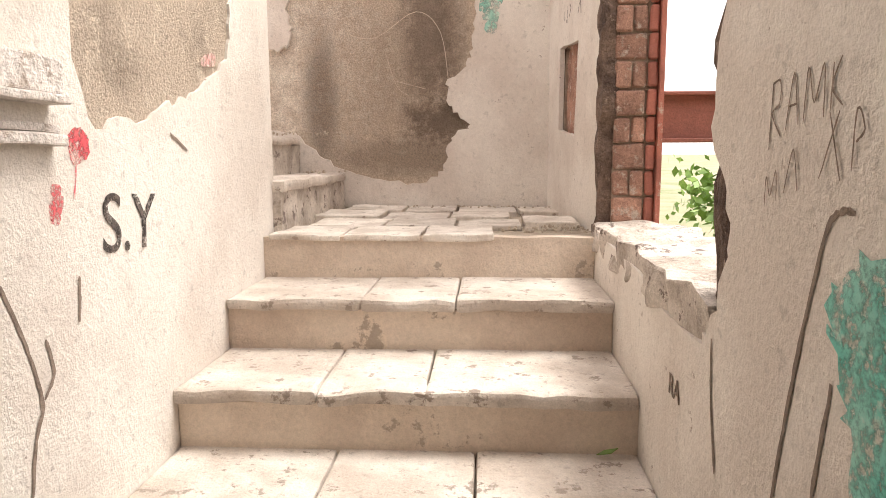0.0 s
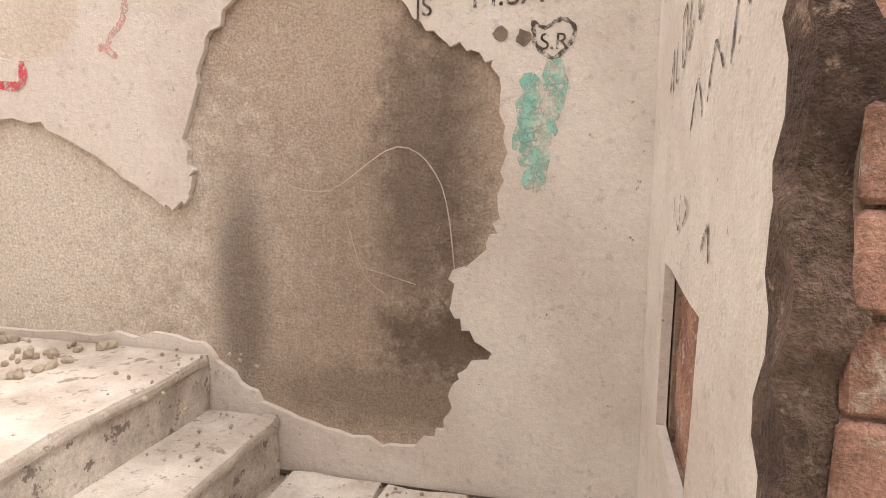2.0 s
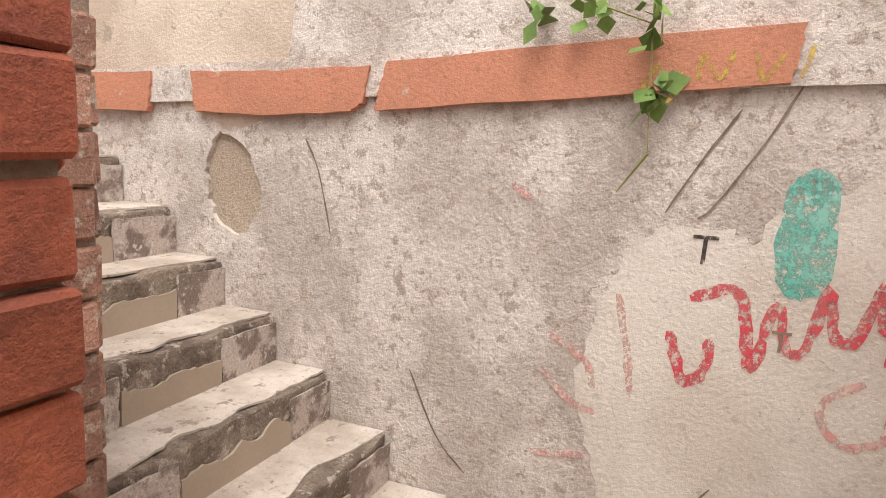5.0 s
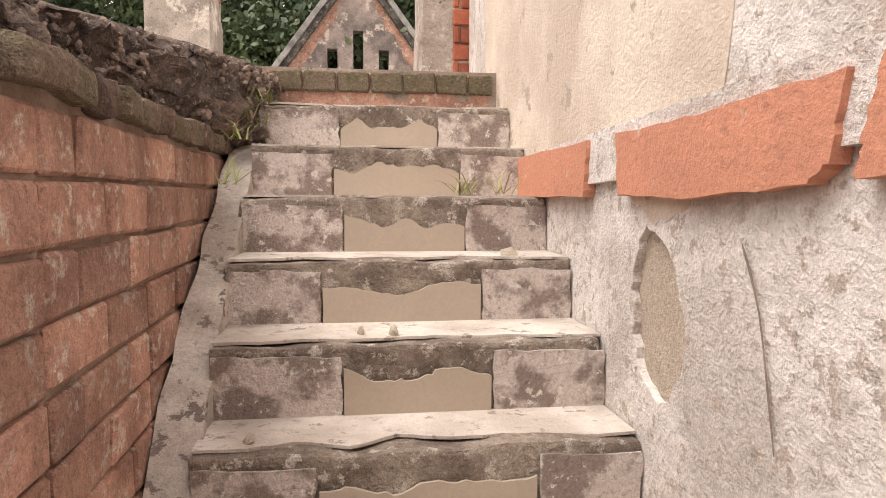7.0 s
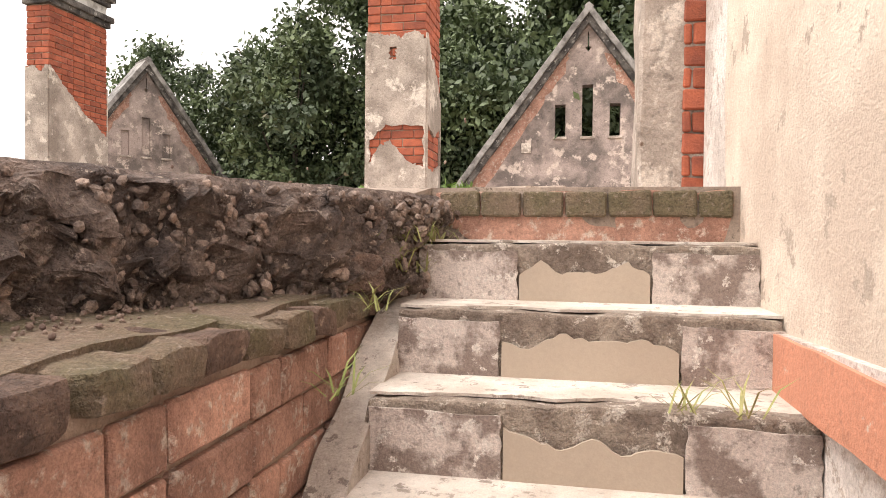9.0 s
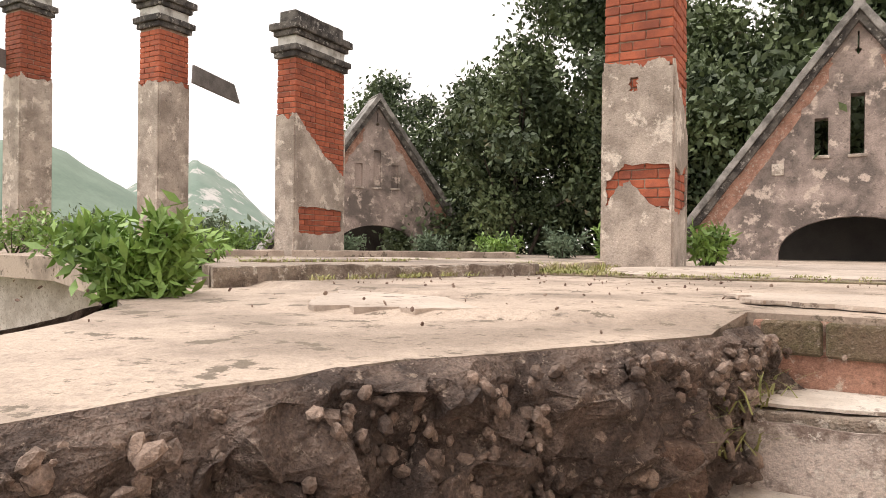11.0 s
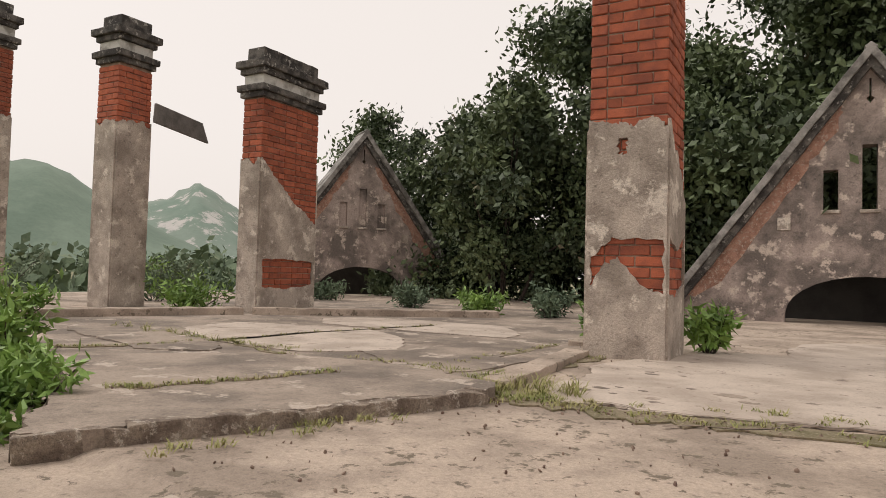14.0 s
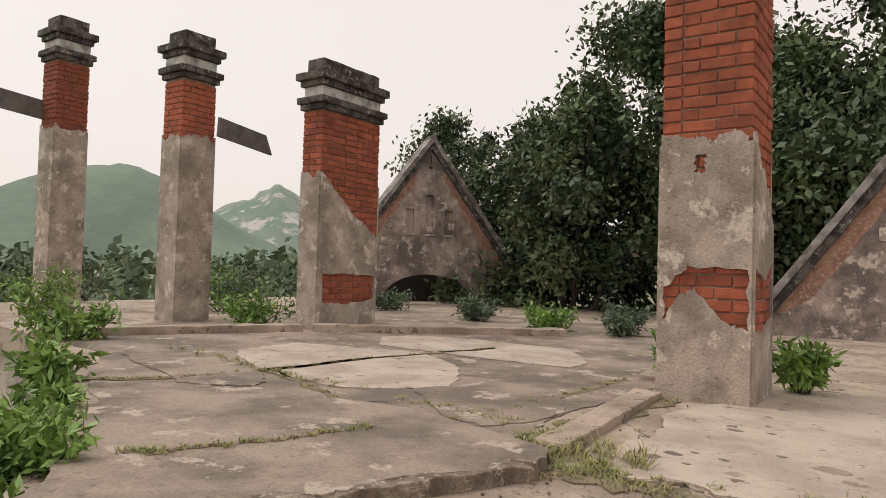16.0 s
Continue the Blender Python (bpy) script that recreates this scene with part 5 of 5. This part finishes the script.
strokes("faint_stroke", ([[(-2.08, 1.05), (-2.02, 0.9)], [(-1.95, 1.06), (-1.98, 0.9)], [(-1.0, 1.22), (-0.92, 1.3), (-0.9, 1.38)], [(-1.06, 1.72), (-0.98, 1.62), (-0.86, 1.66)], [(-1.0, 1.24), (-0.94, 1.2)]], N, 0.022, 0.0012), PINK, "faded red sprayed strokes on plaster")
strokes("spray_writing", ([[(3.1, 1.235), (3.22, 1.26), (3.25, 1.1), (3.27, 1.08), (3.31, 1.24), (3.34, 1.13), (3.38, 1.14), (3.42, 1.29), (3.44, 1.18), (3.49, 1.18), (3.53, 1.31), (3.55, 1.2), (3.64, 1.3), (3.6, 1.22), (3.56, 1.12)], [(3.06, 1.14), (3.1, 1.01), (3.15, 1.04), (3.16, 1.13)]], Wt, 0.028, 0.0045), RED, "red sprayed looping writing on the stair wall")
strokes("faint_stroke", ([[(2.92, 1.22), (2.95, 1.08), (2.97, 0.95)], [(2.72, 0.98), (2.8, 0.9), (2.88, 0.87)], [(2.74, 1.08), (2.84, 1.02), (2.87, 0.94)], [(3.52, 1.07), (3.43, 1.0), (3.48, 0.91), (3.57, 0.93), (3.58, 1.0)], [(2.6, 1.5), (2.66, 1.46)], [(2.7, 0.72), (2.86, 0.74)]], Wt, 0.022, 0.0045), PINK, "faded red sprayed strokes on the stair wall")
mark("spray_blot", skin(jag([(3.30, 1.3), (3.29, 1.45), (3.31, 1.55), (3.36, 1.58), (3.41, 1.55), (3.42, 1.4), (3.41, 1.3), (3.36, 1.26)], 0.006, 5, 3), [], Wt, 0.0006, 0.0042), TEAL, "teal sprayed blot on the stair wall")
mark("spray_blot", stroke([[(0.25, 1.13), (0.25, 1.0), (0.24, 0.9)], [(0.31, 1.17), (0.31, 1.05), (0.28, 0.95), (0.26, 0.84)], [(0.28, 1.1), (0.22, 0.94)]], N, 0.05, 0.0012), TEAL_FAINT, "green brushed streaks on white plaster")
mark("spray_blot", skin(jag([(1.02, 0.14), (0.94, 0.17), (0.8, 0.2), (0.7, -0.2), (0.8, -0.5), (0.95, -0.2), (0.975, -0.03), (1.01, 0.03), (1.035, 0.08)], 0.012, 5, 4), [], WALLS["east"], 0.0006, 0.0008), TEAL, "green paint blot by the lower steps")
letters("M.SA", 0.10, 1.29, 0.085, "north", 0.002, SCRATCH, "black letters scrawled on white plaster", 2)
letters("JS", -0.045, 1.275, 0.065, "north", 0.002, SCRATCH, "black initials scrawled on white plaster", 2)
letters("S.R", 0.27, 1.185, 0.055, "north", 0.002, SCRATCH, "black initials inside a drawn heart")
mark("drawn_heart", stroke([[(0.26, 1.22), (0.255, 1.25), (0.285, 1.235), (0.32, 1.255), (0.355, 1.235), (0.34, 1.19), (0.3, 1.165), (0.26, 1.2), (0.26, 1.22)]], N, 0.01, 0.0016), SCRATCH, "black heart outline drawn on plaster")
mark("chipped_hole", skin(jag([(0.155, 1.22), (0.17, 1.245), (0.19, 1.235), (0.185, 1.21)], 0.003, 3, 2), [], N, 0.0006, 0.0014), CRACK, "small dark chip in white plaster")
mark("chipped_hole", skin(jag([(0.215, 1.205), (0.225, 1.235), (0.25, 1.22), (0.24, 1.195)], 0.003, 3, 3), [], N, 0.0006, 0.0014), CRACK, "small dark chip in white plaster")
letters("M.S", -1.92, 1.68, 0.11, "north", 0.002, SCRATCH, "black initials scrawled high on the plaster", 4)
letters("S.S", -1.78, 1.41, 0.06, "north", 0.002, CRACK, "small dark initials on the plaster")
letters("T", 3.09, 1.325, 0.11, "west", 0.005, SCRATCH, "black letter scraped into the stair wall")
letters("T", 3.3, 1.12, 0.08, "west", 0.005, CRACK, "small scraped letter on the stair wall")
letters("S.Y", 1.58, 0.07, 0.17, "newel", 0.002, SCRATCH, "large letters scraped into the wall", -3)
letters("RA", 1.62, -0.2, 0.06, "east", 0.002, CRACK, "small letters scratched low on the wall")
strokes("scratched_stroke", ([[(1.214, 0.262), (1.21, 0.345)], [(1.212, 0.342), (1.19, 0.345), (1.188, 0.318), (1.208, 0.306), (1.18, 0.278)], [(1.168, 0.285), (1.152, 0.35), (1.136, 0.29)], [(1.162, 0.312), (1.142, 0.314)],
                              [(1.122, 0.29), (1.116, 0.352), (1.098, 0.312), (1.08, 0.352), (1.074, 0.295)], [(1.062, 0.3), (1.06, 0.35)], [(1.044, 0.355), (1.06, 0.326), (1.036, 0.305)],
                              [(1.214, 0.19), (1.212, 0.228), (1.198, 0.205), (1.184, 0.236), (1.178, 0.2)], [(1.16, 0.21), (1.14, 0.262), (1.124, 0.215)], [(1.075, 0.23), (1.04, 0.3)], [(1.06, 0.3), (1.03, 0.23)], [(1.01, 0.24), (1.006, 0.3), (0.99, 0.28), (1.004, 0.268)]], WALLS["east"], 0.003, 0.001), CRACK, "grey scratched writing on the wall")
strokes("wall_crack", ([[(1.0, 0.2), (1.03, 0.198), (1.055, 0.17), (1.09, 0.06), (1.11, -0.023), (1.138, -0.157), (1.15, -0.3)], [(1.391, -0.032), (1.38, -0.12), (1.346, -0.237)], [(1.02, 0.02), (1.045, -0.12)]], WALLS["east"], 0.008, 0.001), CRACK, "long brown crack down the plaster")
strokes("scratched_stroke", ([[(3.25, 0.98), (3.2, 1.06), (3.15, 1.0)], [(3.12, 1.02), (3.08, 1.1), (3.02, 1.06)], [(2.98, 1.06), (2.95, 1.16), (2.9, 1.12)], [(3.0, 1.2), (2.92, 1.3)], [(3.1, 0.8), (3.06, 0.84), (3.04, 0.79)], [(2.88, 1.2), (2.84, 1.12)]], WALLS["landing"], 0.01, 0.001), SCRATCH, "black scrawled writing on white plaster")
strokes("scratched_stroke", ([[(3.5, 1.06), (3.47, 1.14), (3.46, 1.05)], [(3.43, 1.15), (3.43, 1.08), (3.39, 1.08)], [(3.38, 1.18), (3.36, 1.1), (3.33, 1.12), (3.34, 1.2), (3.38, 1.18)], [(3.3, 1.22), (3.3, 1.12), (3.26, 1.17)],
                              [(3.24, 1.28), (3.22, 1.16), (3.18, 1.2), (3.2, 1.28)], [(3.14, 1.36), (3.13, 1.22), (3.1, 1.3)], [(3.06, 1.4), (3.05, 1.3), (3.01, 1.36)], [(3.36, 0.86), (3.36, 0.82)], [(3.3, 0.87), (3.3, 0.81), (3.33, 0.82)], [(3.26, 0.87), (3.23, 0.85), (3.26, 0.82)]], WALLS["landing"], 0.009, 0.0012), SCRATCH, "black scrawled writing on white plaster")
strokes("wall_crack", ([[(3.31, 1.78), (3.24, 1.64), (3.14, 1.48), (3.1, 1.44)], [(3.18, 1.72), (3.08, 1.56), (3.02, 1.45)], [(2.95, 0.62), (2.85, 0.5), (2.8, 0.42)], [(2.3, 0.9), (2.4, 0.7), (2.5, 0.6)], [(3.2, 0.72), (3.1, 0.6), (3.0, 0.56)], [(1.9, 1.6), (1.95, 1.5), (2.0, 1.3)]], Wt, 0.006, 0.0046), CRACK, "thin branching cracks in the stair wall")
mark("scratched_figure", stroke([[(-0.45, 0.85), (-0.3, 0.83), (-0.1, 0.95), (0.02, 0.85), (0.06, 0.6)], [(-0.25, 0.75), (-0.2, 0.6), (-0.14, 0.55)], [(-0.2, 0.62), (-0.05, 0.58)]], lambda u, v, d: (u, 3.758 - d, v), 0.003, 0.0008), UNDER, "pale scratched figure on bare cement")
strokes("yellow_writing", ([[(2.98, 1.84), (2.94, 1.78), (3.0, 1.74), (3.03, 1.82)], [(3.07, 1.8), (3.08, 1.86), (3.12, 1.8), (3.15, 1.87)], [(3.2, 1.86), (3.22, 1.8), (3.26, 1.86)], [(3.3, 1.8), (3.32, 1.88)]], lambda u, v, d: (-2.36 + 0.034 + d, u, v - 0.01), 0.012, 0.0), YELLOW, "faded yellow writing on the orange band")
